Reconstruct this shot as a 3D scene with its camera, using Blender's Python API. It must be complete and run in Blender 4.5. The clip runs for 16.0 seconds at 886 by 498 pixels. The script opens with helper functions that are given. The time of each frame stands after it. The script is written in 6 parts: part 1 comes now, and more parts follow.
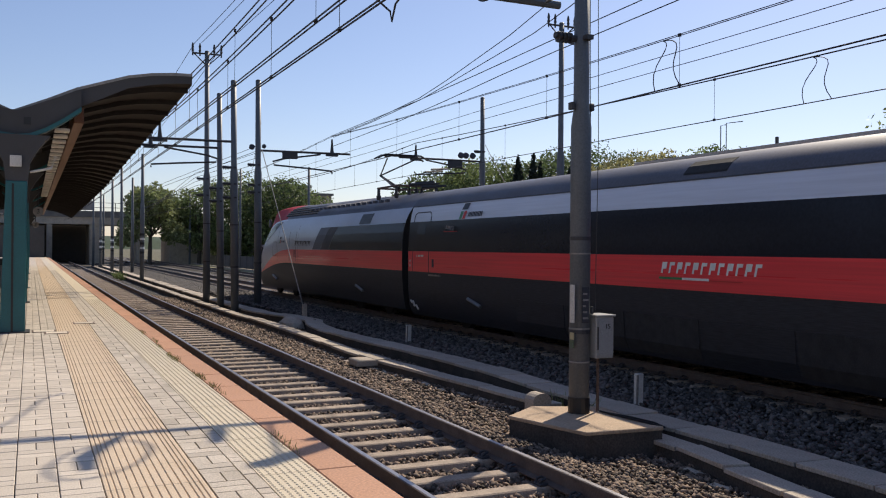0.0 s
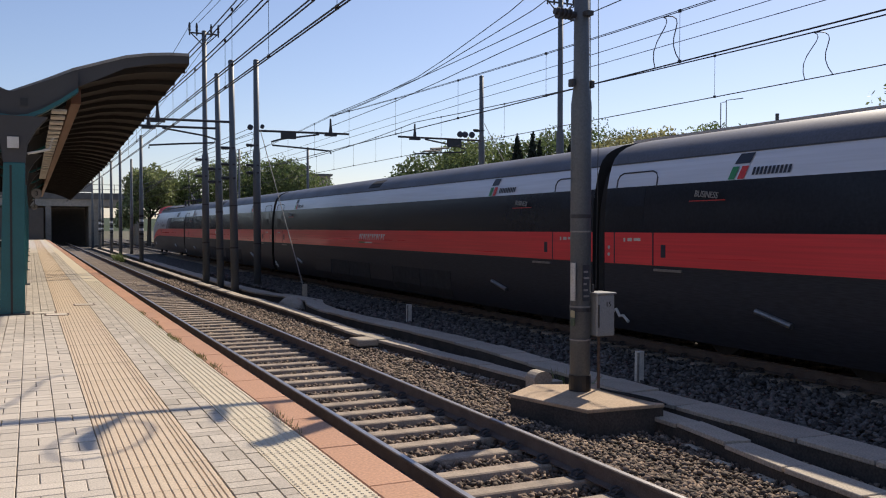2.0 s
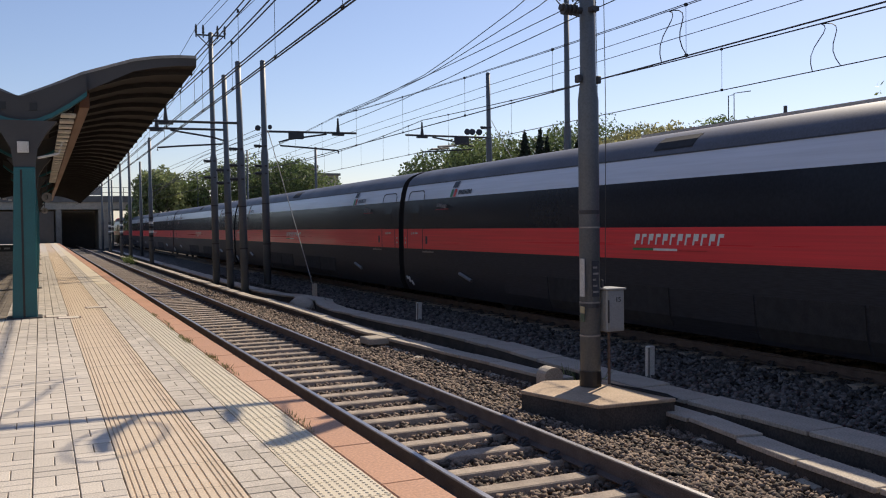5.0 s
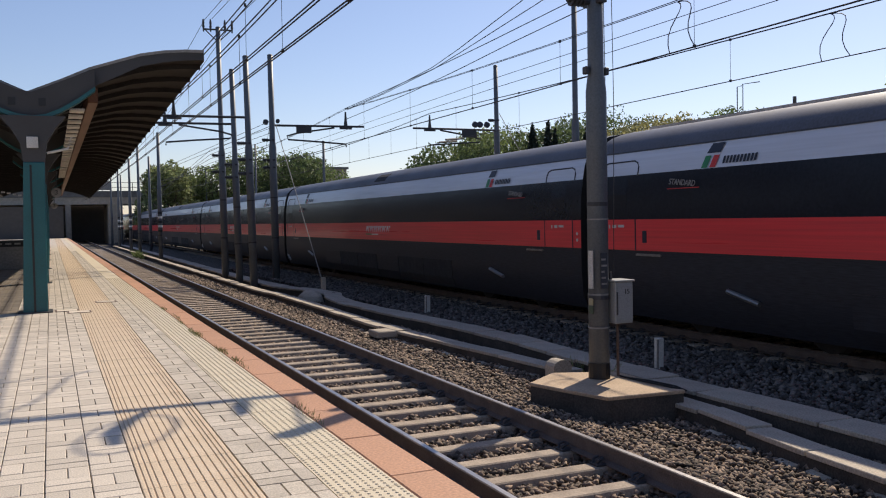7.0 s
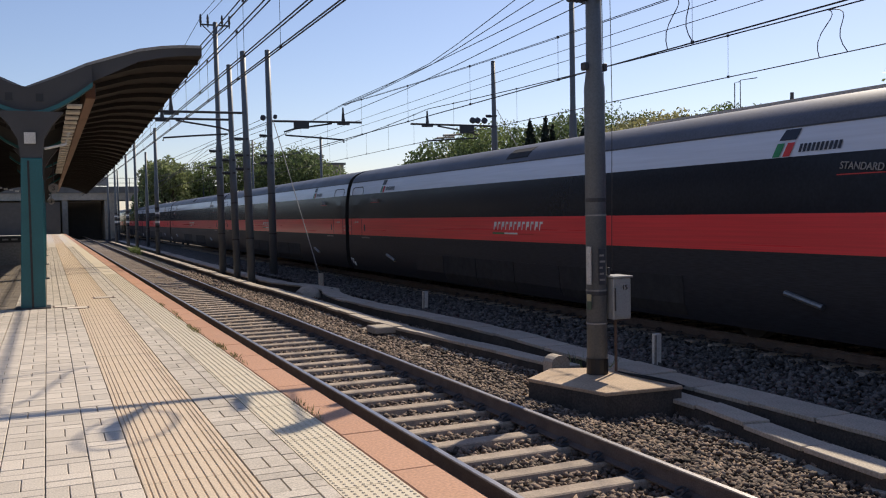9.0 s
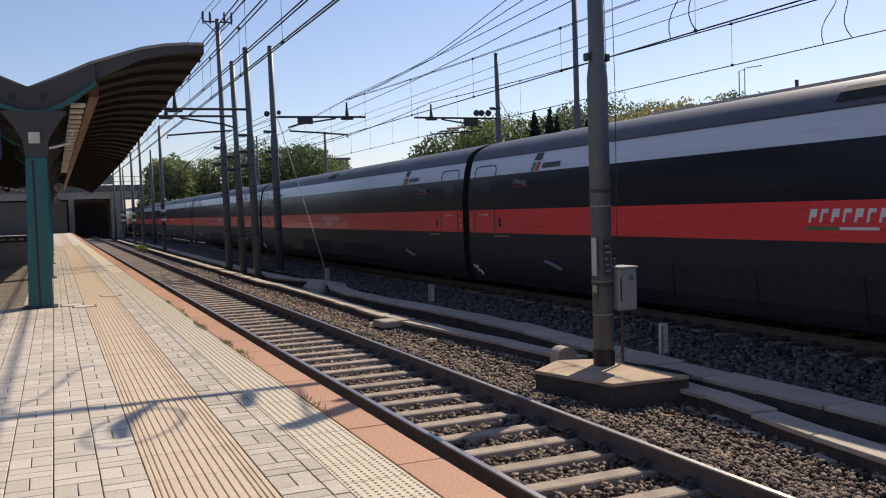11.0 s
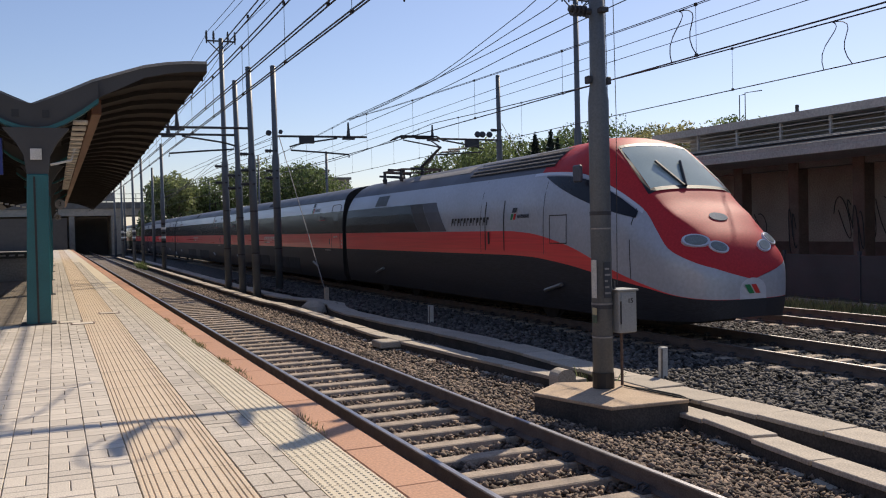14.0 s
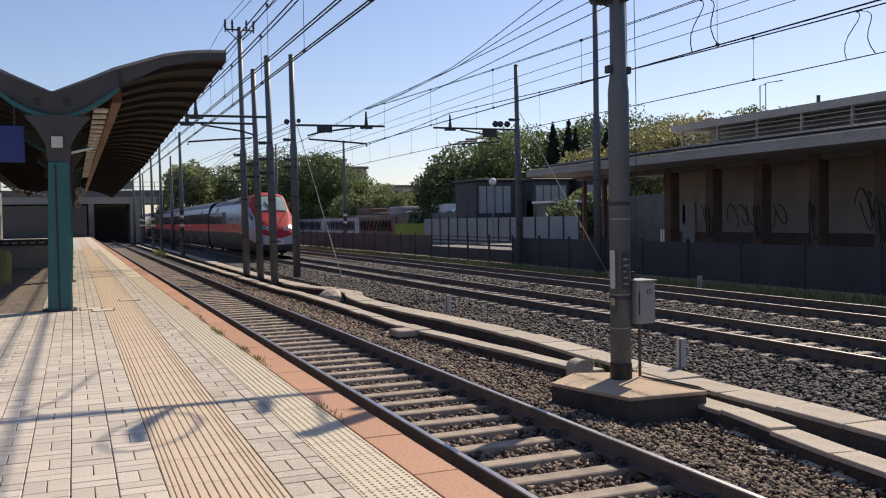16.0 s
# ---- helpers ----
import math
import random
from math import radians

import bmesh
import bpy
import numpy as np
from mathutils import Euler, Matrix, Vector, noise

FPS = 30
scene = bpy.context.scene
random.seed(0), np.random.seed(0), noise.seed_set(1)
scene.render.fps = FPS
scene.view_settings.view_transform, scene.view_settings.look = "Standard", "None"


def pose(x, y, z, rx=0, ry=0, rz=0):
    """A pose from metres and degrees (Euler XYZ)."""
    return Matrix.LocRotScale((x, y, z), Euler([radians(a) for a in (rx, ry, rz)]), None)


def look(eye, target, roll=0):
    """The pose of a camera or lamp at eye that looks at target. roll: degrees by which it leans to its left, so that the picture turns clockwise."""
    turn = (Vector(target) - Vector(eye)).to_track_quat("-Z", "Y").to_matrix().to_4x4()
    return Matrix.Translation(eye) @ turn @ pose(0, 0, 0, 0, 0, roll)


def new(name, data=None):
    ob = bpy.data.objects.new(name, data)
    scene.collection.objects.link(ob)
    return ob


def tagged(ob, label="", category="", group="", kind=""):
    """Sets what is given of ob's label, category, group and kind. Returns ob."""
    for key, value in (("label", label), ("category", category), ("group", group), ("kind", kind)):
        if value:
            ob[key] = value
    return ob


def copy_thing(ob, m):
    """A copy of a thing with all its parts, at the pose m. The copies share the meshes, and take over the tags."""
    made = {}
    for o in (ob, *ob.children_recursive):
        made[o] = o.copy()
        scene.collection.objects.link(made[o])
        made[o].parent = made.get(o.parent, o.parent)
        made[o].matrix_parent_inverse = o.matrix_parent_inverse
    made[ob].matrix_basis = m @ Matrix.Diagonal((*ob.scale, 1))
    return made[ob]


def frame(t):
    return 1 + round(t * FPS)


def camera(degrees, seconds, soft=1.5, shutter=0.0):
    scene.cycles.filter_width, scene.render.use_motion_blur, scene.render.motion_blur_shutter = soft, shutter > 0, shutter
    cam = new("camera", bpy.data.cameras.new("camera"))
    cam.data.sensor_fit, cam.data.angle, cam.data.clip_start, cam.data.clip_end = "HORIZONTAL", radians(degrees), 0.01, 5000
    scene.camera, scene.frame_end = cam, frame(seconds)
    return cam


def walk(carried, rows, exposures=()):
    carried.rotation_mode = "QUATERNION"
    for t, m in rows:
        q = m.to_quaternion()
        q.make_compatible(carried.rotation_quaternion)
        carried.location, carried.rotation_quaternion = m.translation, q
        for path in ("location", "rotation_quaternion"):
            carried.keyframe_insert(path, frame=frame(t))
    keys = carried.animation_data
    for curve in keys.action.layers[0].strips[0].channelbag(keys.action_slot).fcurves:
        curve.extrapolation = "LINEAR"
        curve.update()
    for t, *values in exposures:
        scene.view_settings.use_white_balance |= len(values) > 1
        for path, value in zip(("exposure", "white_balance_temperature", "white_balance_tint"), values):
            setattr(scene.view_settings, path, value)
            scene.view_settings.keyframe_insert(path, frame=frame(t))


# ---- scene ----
# The clip's camera is held in the hand on the platform: y runs along the tracks, z = 0 is the top of the rails.
cam = camera(53.07, 16.0, soft=1.1)
PATH = [
    (0, 0.021, -0.018, 2.112, 24.929, -0.031, 0.494),
    (0.5, 0.037, 0.012, 2.105, 25.670, -0.820, 0.449),
    (1, 0.038, 0.016, 2.103, 25.718, -1.213, 0.372),
    (1.5, 0.032, 0.019, 2.098, 25.289, -1.420, 0.122),
    (2, 0.028, 0.015, 2.099, 24.964, -1.336, 0.116),
    (2.5, 0.028, 0.012, 2.096, 24.745, -1.428, 0.013),
    (3, 0.034, 0.018, 2.097, 24.461, -1.467, -0.268),
    (3.5, 0.027, 0.003, 2.096, 24.264, -1.359, -0.472),
    (4, 0.023, -0.002, 2.103, 24.316, -1.318, -0.563),
    (6.5, 0.017, -0.012, 2.101, 24.121, -1.872, -1.056),
    (7, 0.017, -0.012, 2.097, 23.840, -1.918, -1.044),
    (7.5, 0.015, -0.014, 2.099, 23.787, -1.999, -1.072),
    (8, 0.011, -0.010, 2.096, 23.934, -2.081, -1.025),
    (8.5, 0.007, -0.008, 2.099, 24.072, -2.119, -1.003),
    (9, -0.001, -0.015, 2.099, 24.017, -2.192, -1.025),
    (11.5, 0.023, -0.016, 2.097, 23.575, -2.641, -1.996),
    (12, 0.025, -0.019, 2.099, 23.528, -2.447, -1.738),
    (12.5, 0.016, -0.024, 2.101, 23.619, -2.126, -1.460),
    (13, 0.020, -0.022, 2.099, 23.828, -1.613, -1.330),
    (13.5, 0.028, 0.015, 2.091, 23.855, -1.320, -1.296),
    (14, 0.021, -0.005, 2.098, 23.653, -1.280, -1.289),
    (14.5, 0.011, -0.010, 2.094, 23.440, -1.456, -1.169),
    (15, 0.007, -0.012, 2.097, 23.446, -1.715, -1.238),
    (15.5, 0.004, -0.005, 2.099, 23.431, -1.906, -1.258),
    (16, -0.000, -0.000, 2.096, 22.572, -1.925, -0.976),
]


def held(x, y, z, yaw, pitch, roll):
    a, b = radians(yaw), radians(pitch)
    eye = Vector((x, y, z))
    return look(eye, eye + Vector((math.sin(a) * math.cos(b), math.cos(a) * math.cos(b), math.sin(b))), roll)


walk(cam, [(r[0], held(*r[1:])) for r in PATH], exposures=[(0.0, 0.08), (16.0, 0.08)])

# ---------------------------------------------------------------- light
SUN_WAY = Vector((0.95, 0.67, 1.0)).normalized()
SUN_AZ = math.atan2(SUN_WAY.x, SUN_WAY.y)
SUN_EL = math.asin(SUN_WAY.z)
world = bpy.data.worlds.new("sky")
scene.world = world
world.use_nodes = True
wn = world.node_tree
bg = wn.nodes["Background"]
sky = wn.nodes.new("ShaderNodeTexSky")
sky.sky_type = "NISHITA"
sky.sun_disc = False
sky.sun_elevation, sky.sun_rotation = SUN_EL, SUN_AZ
sky.air_density, sky.dust_density, sky.ozone_density = 1.0, 0.4, 3.0
haze = wn.nodes.new("ShaderNodeHueSaturation")
haze.inputs["Saturation"].default_value = 0.98
tint = wn.nodes.new("ShaderNodeMix")
tint.data_type, tint.blend_type = "RGBA", "MULTIPLY"
tint.inputs["Factor"].default_value = 1.0
tint.inputs["B"].default_value = (1.05, 0.965, 1.03, 1)
wn.links.new(sky.outputs["Color"], haze.inputs["Color"])
wn.links.new(haze.outputs["Color"], tint.inputs["A"])
wn.links.new(tint.outputs["Result"], bg.inputs["Color"])
bg.inputs["Strength"].default_value = 0.106
sun_data = bpy.data.lights.new("sun", "SUN")
sun_data.energy, sun_data.angle, sun_data.color = 4.7, radians(0.55), (1.0, 0.87, 0.70)
sun = new("sun", sun_data)
sun.matrix_world = look(SUN_WAY * 60, (0, 0, 0))


# ---------------------------------------------------------------- materials
def mat(name, col, rough=0.7, metal=0.0, var=0.25, scale=6.0, fine=60.0, bump=0.15, depth=0.01, alt=None, island=0.0, rand=0.0,
        stretch=(1, 1, 1), coat=0.0, spec=0.5):
    """Two-scale stained and grained surface, at real size, in object space."""
    m = bpy.data.materials.new(name)
    m.use_nodes = True
    n, l = m.node_tree.nodes, m.node_tree.links
    b = n["Principled BSDF"]
    b.inputs["Metallic"].default_value = metal
    b.inputs["Specular IOR Level"].default_value = spec
    b.inputs["Coat Weight"].default_value = coat
    tc = n.new("ShaderNodeTexCoord")
    mp = n.new("ShaderNodeMapping")
    mp.inputs["Scale"].default_value = stretch
    l.new(tc.outputs["Object"], mp.inputs["Vector"])
    big, small = n.new("ShaderNodeTexNoise"), n.new("ShaderNodeTexNoise")
    big.inputs["Scale"].default_value, big.inputs["Detail"].default_value = scale, 6
    small.inputs["Scale"].default_value, small.inputs["Detail"].default_value = fine, 3
    for t in (big, small):
        l.new(mp.outputs["Vector"], t.inputs["Vector"])
    a = alt or tuple(c * 0.55 for c in col)
    ramp = n.new("ShaderNodeValToRGB")
    ramp.color_ramp.elements[0].position, ramp.color_ramp.elements[1].position = 0.35, 0.68
    l.new(big.outputs["Fac"], ramp.inputs["Fac"])
    mix = n.new("ShaderNodeMix")
    mix.data_type = "RGBA"
    mix.inputs["A"].default_value, mix.inputs["B"].default_value = (*col, 1), (*a, 1)
    mul = n.new("ShaderNodeMath")
    mul.operation = "MULTIPLY"
    mul.inputs[1].default_value = min(1.0, var * 2)
    l.new(ramp.outputs["Color"], mul.inputs[0])
    l.new(mul.outputs[0], mix.inputs["Factor"])
    hsv = n.new("ShaderNodeHueSaturation")
    l.new(mix.outputs["Result"], hsv.inputs["Color"])
    val = n.new("ShaderNodeMapRange")
    val.inputs["To Min"].default_value, val.inputs["To Max"].default_value = 1 - var, 1 + var
    val.inputs["From Min"].default_value, val.inputs["From Max"].default_value = 0.3, 0.7
    l.new(small.outputs["Fac"], val.inputs["Value"])
    last = val.outputs["Result"]
    for amount, node, sock in ((island, "ShaderNodeNewGeometry", "Random Per Island"), (rand, "ShaderNodeObjectInfo", "Random")):
        if amount:
            src = n.new(node)
            mr = n.new("ShaderNodeMapRange")
            mr.inputs["To Min"].default_value, mr.inputs["To Max"].default_value = 1 - amount, 1 + amount
            l.new(src.outputs[sock], mr.inputs["Value"])
            pr = n.new("ShaderNodeMath")
            pr.operation = "MULTIPLY"
            l.new(last, pr.inputs[0])
            l.new(mr.outputs["Result"], pr.inputs[1])
            last = pr.outputs[0]
    l.new(last, hsv.inputs["Value"])
    l.new(hsv.outputs["Color"], b.inputs["Base Color"])
    rr = n.new("ShaderNodeMapRange")
    rr.inputs["To Min"].default_value, rr.inputs["To Max"].default_value = max(0.02, rough - 0.12 * min(1, rough * 2)), min(1, rough + 0.12 * min(1, rough * 2))
    l.new(big.outputs["Fac"], rr.inputs["Value"])
    l.new(rr.outputs["Result"], b.inputs["Roughness"])
    if bump:
        bp = n.new("ShaderNodeBump")
        bp.inputs["Strength"].default_value, bp.inputs["Distance"].default_value = bump, depth
        l.new(small.outputs["Fac"], bp.inputs["Height"])
        l.new(bp.outputs["Normal"], b.inputs["Normal"])
    return m


def glass(name, tint=(0.8, 0.9, 0.9), rough=0.03):
    m = bpy.data.materials.new(name)
    m.use_nodes = True
    b = m.node_tree.nodes["Principled BSDF"]
    b.inputs["Base Color"].default_value = (*tint, 1)
    b.inputs["Roughness"].default_value = rough
    b.inputs["Transmission Weight"].default_value = 0.85
    b.inputs["IOR"].default_value = 1.45
    return m


M = {}
M["paver"] = mat("pale concrete paver", (0.60, 0.53, 0.44), 0.8, var=0.24, scale=2.2, fine=90, bump=0.3, depth=0.004, island=0.12, rand=0.12, alt=(0.40, 0.35, 0.28))
# Paver copy with the canopy's shade put into its brown.
M["paver_shaded"] = mat("worn paving darkened for canopy shade", (0.2, 0.165, 0.125), 0.85, var=0.25, scale=1.5, fine=60, bump=0.3, depth=0.004, island=0.15, alt=(0.11, 0.09, 0.07))
M["ribbed"] = mat("sand-coloured ribbed tile", (0.66, 0.53, 0.385), 0.75, var=0.18, scale=1.6, fine=80, bump=0.25, depth=0.004, alt=(0.45, 0.34, 0.22))
M["dotted"] = mat("ivory studded tile", (0.66, 0.57, 0.42), 0.7, var=0.12, scale=1.8, fine=80, bump=0.2, depth=0.003, alt=(0.5, 0.42, 0.3))
M["coping"] = mat("terracotta painted edge", (0.50, 0.26, 0.15), 0.7, var=0.2, scale=1.5, fine=50, bump=0.3, depth=0.005, alt=(0.38, 0.22, 0.14), rand=0.08)
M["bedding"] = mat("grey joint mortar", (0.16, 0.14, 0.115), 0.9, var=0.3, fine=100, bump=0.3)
M["sand"] = mat("sandy screed top", (0.50, 0.37, 0.25), 0.85, var=0.22, scale=2.5, fine=45, bump=0.3, depth=0.005, alt=(0.33, 0.24, 0.16))
# Dirt, plus the shade of sides turned from the sun, in one colour.
M["dirty_shade_side"] = mat("dirty concrete darkened for shade", (0.085, 0.07, 0.058), 0.9, var=0.35, scale=3, fine=40, bump=0.4, alt=(0.04, 0.034, 0.03))
M["concrete"] = mat("weathered concrete", (0.48, 0.41, 0.325), 0.85, var=0.25, scale=2.5, fine=45, bump=0.35, depth=0.006, alt=(0.28, 0.25, 0.21), rand=0.1)
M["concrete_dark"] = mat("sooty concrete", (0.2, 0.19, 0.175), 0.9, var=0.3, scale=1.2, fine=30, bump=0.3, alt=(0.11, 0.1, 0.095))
M["sleeper"] = mat("dusty concrete sleeper", (0.40, 0.32, 0.245), 0.85, var=0.25, scale=5, fine=60, bump=0.35, depth=0.004, alt=(0.24, 0.19, 0.15), rand=0.12)
M["rust"] = mat("brown rusty rail steel", (0.15, 0.118, 0.102), 0.8, metal=0.0, var=0.3, scale=5, fine=80, bump=0.3, depth=0.003)
M["railtop"] = mat("polished rail head", (0.42, 0.40, 0.39), 0.38, metal=1.0, var=0.12, scale=3, fine=40, bump=0.05, stretch=(1, 0.1, 1))
M["ballast"] = mat("brown-grey ballast stones", (0.215, 0.15, 0.105), 0.85, var=0.3, scale=14, fine=120, bump=0.3, depth=0.004, island=0.85, alt=(0.10, 0.085, 0.072))
M["ballast2"] = mat("grey ballast stones", (0.115, 0.10, 0.088), 0.85, var=0.3, scale=14, fine=120, bump=0.3, depth=0.004, island=0.8, alt=(0.075, 0.07, 0.065))
M["bed"] = mat("ballast bed", (0.12, 0.105, 0.09), 0.95, var=0.5, scale=18, fine=55, bump=1.0, depth=0.04, alt=(0.03, 0.027, 0.025))
M["ground"] = mat("dusty soil with dry weeds", (0.15, 0.13, 0.085), 0.95, var=0.35, scale=0.4, fine=12, bump=0.8, depth=0.05, alt=(0.07, 0.085, 0.035))
M["steel"] = mat("painted grey mast steel", (0.112, 0.128, 0.146), 0.5, metal=0.0, var=0.16, scale=2.5, fine=40, bump=0.12, depth=0.003, alt=(0.085, 0.085, 0.083), spec=0.5)
M["darksteel"] = mat("dark fitting metal", (0.045, 0.045, 0.05), 0.55, var=0.2, bump=0.1)
M["wire"] = mat("oxidised copper wire", (0.03, 0.03, 0.035), 0.6, var=0.1, bump=0.0)
M["teal"] = mat("teal painted steel", (0.012, 0.115, 0.125), 0.42, var=0.16, scale=2, fine=40, bump=0.08, alt=(0.01, 0.07, 0.075))
M["canopy_roof"] = mat("grey canopy sheet", (0.19, 0.18, 0.175), 0.6, var=0.15, scale=1, bump=0.1)
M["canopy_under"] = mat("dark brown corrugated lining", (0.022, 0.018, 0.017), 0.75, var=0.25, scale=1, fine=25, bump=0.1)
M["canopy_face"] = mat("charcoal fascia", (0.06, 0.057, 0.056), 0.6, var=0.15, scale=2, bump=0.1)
M["wood"] = mat("orange-brown beam", (0.15, 0.06, 0.026), 0.6, var=0.2, scale=3, bump=0.1, stretch=(1, 0.15, 1))
M["white"] = mat("white painted sheet", (0.78, 0.78, 0.75), 0.5, var=0.08, bump=0.05)
M["whitedirty"] = mat("dirty white paint", (0.62, 0.60, 0.55), 0.65, var=0.2, scale=5, bump=0.1, alt=(0.4, 0.37, 0.31))
M["box"] = mat("pale grey enamel box", (0.33, 0.335, 0.325), 0.45, var=0.15, scale=6, bump=0.08, alt=(0.3, 0.3, 0.29))
M["black"] = mat("black paint", (0.016, 0.016, 0.017), 0.45, var=0.2, bump=0.05)
M["rubber"] = mat("black rubber", (0.012, 0.012, 0.013), 0.75, var=0.2, bump=0.1)
M["fence"] = mat("dark blue-black fence mesh", (0.05, 0.055, 0.066), 0.6, var=0.25, scale=1, fine=120, bump=0.2)
# Noise stretched along y draws streaked reflections and dirt into the red.
M["t_red"] = mat("glossy red paint with drawn reflection streaks", (0.82, 0.05, 0.062), 0.3, var=0.1, scale=2.2, fine=9, bump=0.02, depth=0.002, coat=0.12, alt=(0.66, 0.038, 0.048), stretch=(1, 0.04, 2.5))
M["t_hood"] = mat("dusty red nose paint", (0.48, 0.03, 0.038), 0.6, var=0.12, scale=1.2, fine=25, bump=0.03, depth=0.002, alt=(0.40, 0.05, 0.055), spec=0.22)
M["t_black"] = mat("black glazed window band", (0.016, 0.018, 0.026), 0.24, var=0.2, scale=0.6, fine=20, bump=0.0, spec=0.22)
M["t_silver"] = mat("satin silver-grey paint", (0.60, 0.63, 0.70), 0.32, metal=0.2, var=0.07, scale=1.6, fine=9, bump=0.02, depth=0.002, alt=(0.51, 0.535, 0.59), coat=0.2, stretch=(1, 0.06, 2))
M["t_flank"] = mat("satin grey flank paint", (0.43, 0.455, 0.51), 0.34, metal=0.2, var=0.08, scale=0.6, fine=15, bump=0.02, depth=0.002, alt=(0.18, 0.19, 0.21), coat=0.1)
M["t_roof"] = mat("slate-grey roof paint", (0.085, 0.088, 0.11), 0.5, var=0.18, scale=0.8, fine=25, bump=0.05, alt=(0.055, 0.055, 0.062))
M["t_skirt"] = mat("sooty dark skirt", (0.027, 0.029, 0.037), 0.5, var=0.3, scale=0.9, fine=30, bump=0.1, alt=(0.03, 0.029, 0.03), stretch=(1, 0.15, 2), spec=0.3)
M["t_under"] = mat("brake-dusted running gear", (0.03, 0.028, 0.028), 0.8, var=0.3, bump=0.2)
M["t_navy"] = mat("dark navy seal", (0.012, 0.016, 0.035), 0.45, var=0.1, bump=0.0)
M["fadedgreen"] = mat("faded green print", (0.10, 0.14, 0.09), 0.6, var=0.2, bump=0.0)
M["brass"] = mat("worn grey metal", (0.3, 0.29, 0.28), 0.45, metal=0.8, var=0.2, bump=0.1)
# Pale green base stands for the sky mirrored in the glass.
M["t_glass"] = mat("windscreen glass coloured for sky reflection", (0.45, 0.54, 0.51), 0.05, var=0.1, scale=1.5, bump=0.0, spec=0.7, alt=(0.2, 0.25, 0.24))
M["lamp_glass"] = mat("grey headlamp lens", (0.22, 0.25, 0.25), 0.15, var=0.2, scale=9, bump=0.05)
M["green"] = mat("green paint", (0.02, 0.22, 0.08), 0.4, var=0.1, bump=0.0)
M["redpaint"] = mat("red paint", (0.55, 0.03, 0.03), 0.45, var=0.1, bump=0.0)
M["blue"] = mat("blue sign sheet", (0.012, 0.03, 0.22), 0.4, var=0.1, bump=0.0)
M["yellow"] = mat("yellow sticker", (0.46, 0.40, 0.24), 0.5, var=0.1, bump=0.0)
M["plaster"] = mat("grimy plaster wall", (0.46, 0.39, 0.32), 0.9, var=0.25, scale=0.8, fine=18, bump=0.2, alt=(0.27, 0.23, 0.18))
M["pillar"] = mat("brown stone pillar", (0.16, 0.105, 0.08), 0.8, var=0.25, scale=2, fine=30, bump=0.2)
M["slabwhite"] = mat("grey-white roof edge", (0.42, 0.39, 0.36), 0.8, var=0.2, scale=0.8, fine=14, bump=0.15, alt=(0.27, 0.25, 0.22))
M["cladding"] = mat("weathered grey cladding", (0.3, 0.285, 0.265), 0.75, var=0.2, scale=0.7, fine=14, bump=0.1, alt=(0.18, 0.17, 0.16))
M["graffiti"] = mat("black spray paint", (0.02, 0.02, 0.022), 0.7, var=0.2, bump=0.0)
M["leaf"] = mat("mid-green leaves", (0.21, 0.26, 0.10), 0.6, var=0.3, scale=0.5, bump=0.0, island=0.55, alt=(0.05, 0.085, 0.02))
M["leaf_dark"] = mat("dark green leaves", (0.125, 0.17, 0.068), 0.6, var=0.3, scale=0.5, bump=0.0, island=0.55)
M["leaf_gold"] = mat("yellow-green blossom leaves", (0.36, 0.33, 0.15), 0.6, var=0.3, scale=0.5, bump=0.0, island=0.5, alt=(0.1, 0.12, 0.035))
M["leaf_pale"] = mat("pale reed leaves", (0.24, 0.28, 0.12), 0.6, var=0.3, scale=0.5, bump=0.0, island=0.5)
for key in ("leaf", "leaf_dark", "leaf_gold", "leaf_pale"):
    nt = M[key].node_tree
    b = nt.nodes["Principled BSDF"]
    tl, mx = nt.nodes.new("ShaderNodeBsdfTranslucent"), nt.nodes.new("ShaderNodeMixShader")
    mx.inputs["Fac"].default_value = 0.4
    nt.links.new(b.inputs["Base Color"].links[0].from_socket, tl.inputs["Color"])
    nt.links.new(b.outputs["BSDF"], mx.inputs[1])
    nt.links.new(tl.outputs["BSDF"], mx.inputs[2])
    nt.links.new(mx.outputs["Shader"], nt.nodes["Material Output"].inputs["Surface"])
M["cypress"] = mat("blackish cypress leaves", (0.012, 0.022, 0.012), 0.7, var=0.3, scale=0.5, bump=0.0, island=0.5)
M["bark"] = mat("grey-brown bark", (0.10, 0.08, 0.06), 0.9, var=0.3, scale=4, fine=40, bump=0.5, depth=0.02)
M["grass"] = mat("dry green weeds", (0.23, 0.235, 0.085), 0.8, var=0.3, scale=1, bump=0.0, island=0.5, alt=(0.26, 0.22, 0.1))
M["dark_glazing"] = mat("dark glazing", (0.02, 0.026, 0.034), 0.12, var=0.2, scale=0.4, bump=0.0)


# ---------------------------------------------------------------- mesh helpers
def part(name, bm, material, parent=None, label="", smooth=False):
    me = bpy.data.meshes.new(name)
    bm.to_mesh(me)
    bm.free()
    me.materials.append(material if not isinstance(material, str) else M[material])
    if smooth:
        for p in me.polygons:
            p.use_smooth = True
    ob = new(name, me)
    ob.parent = parent
    if label:
        ob["label"] = label
    return ob


def thing(name, label, category, group="", kind=""):
    ob = new(name)
    ob.empty_display_size = 0.2
    return tagged(ob, label, category, group, kind)


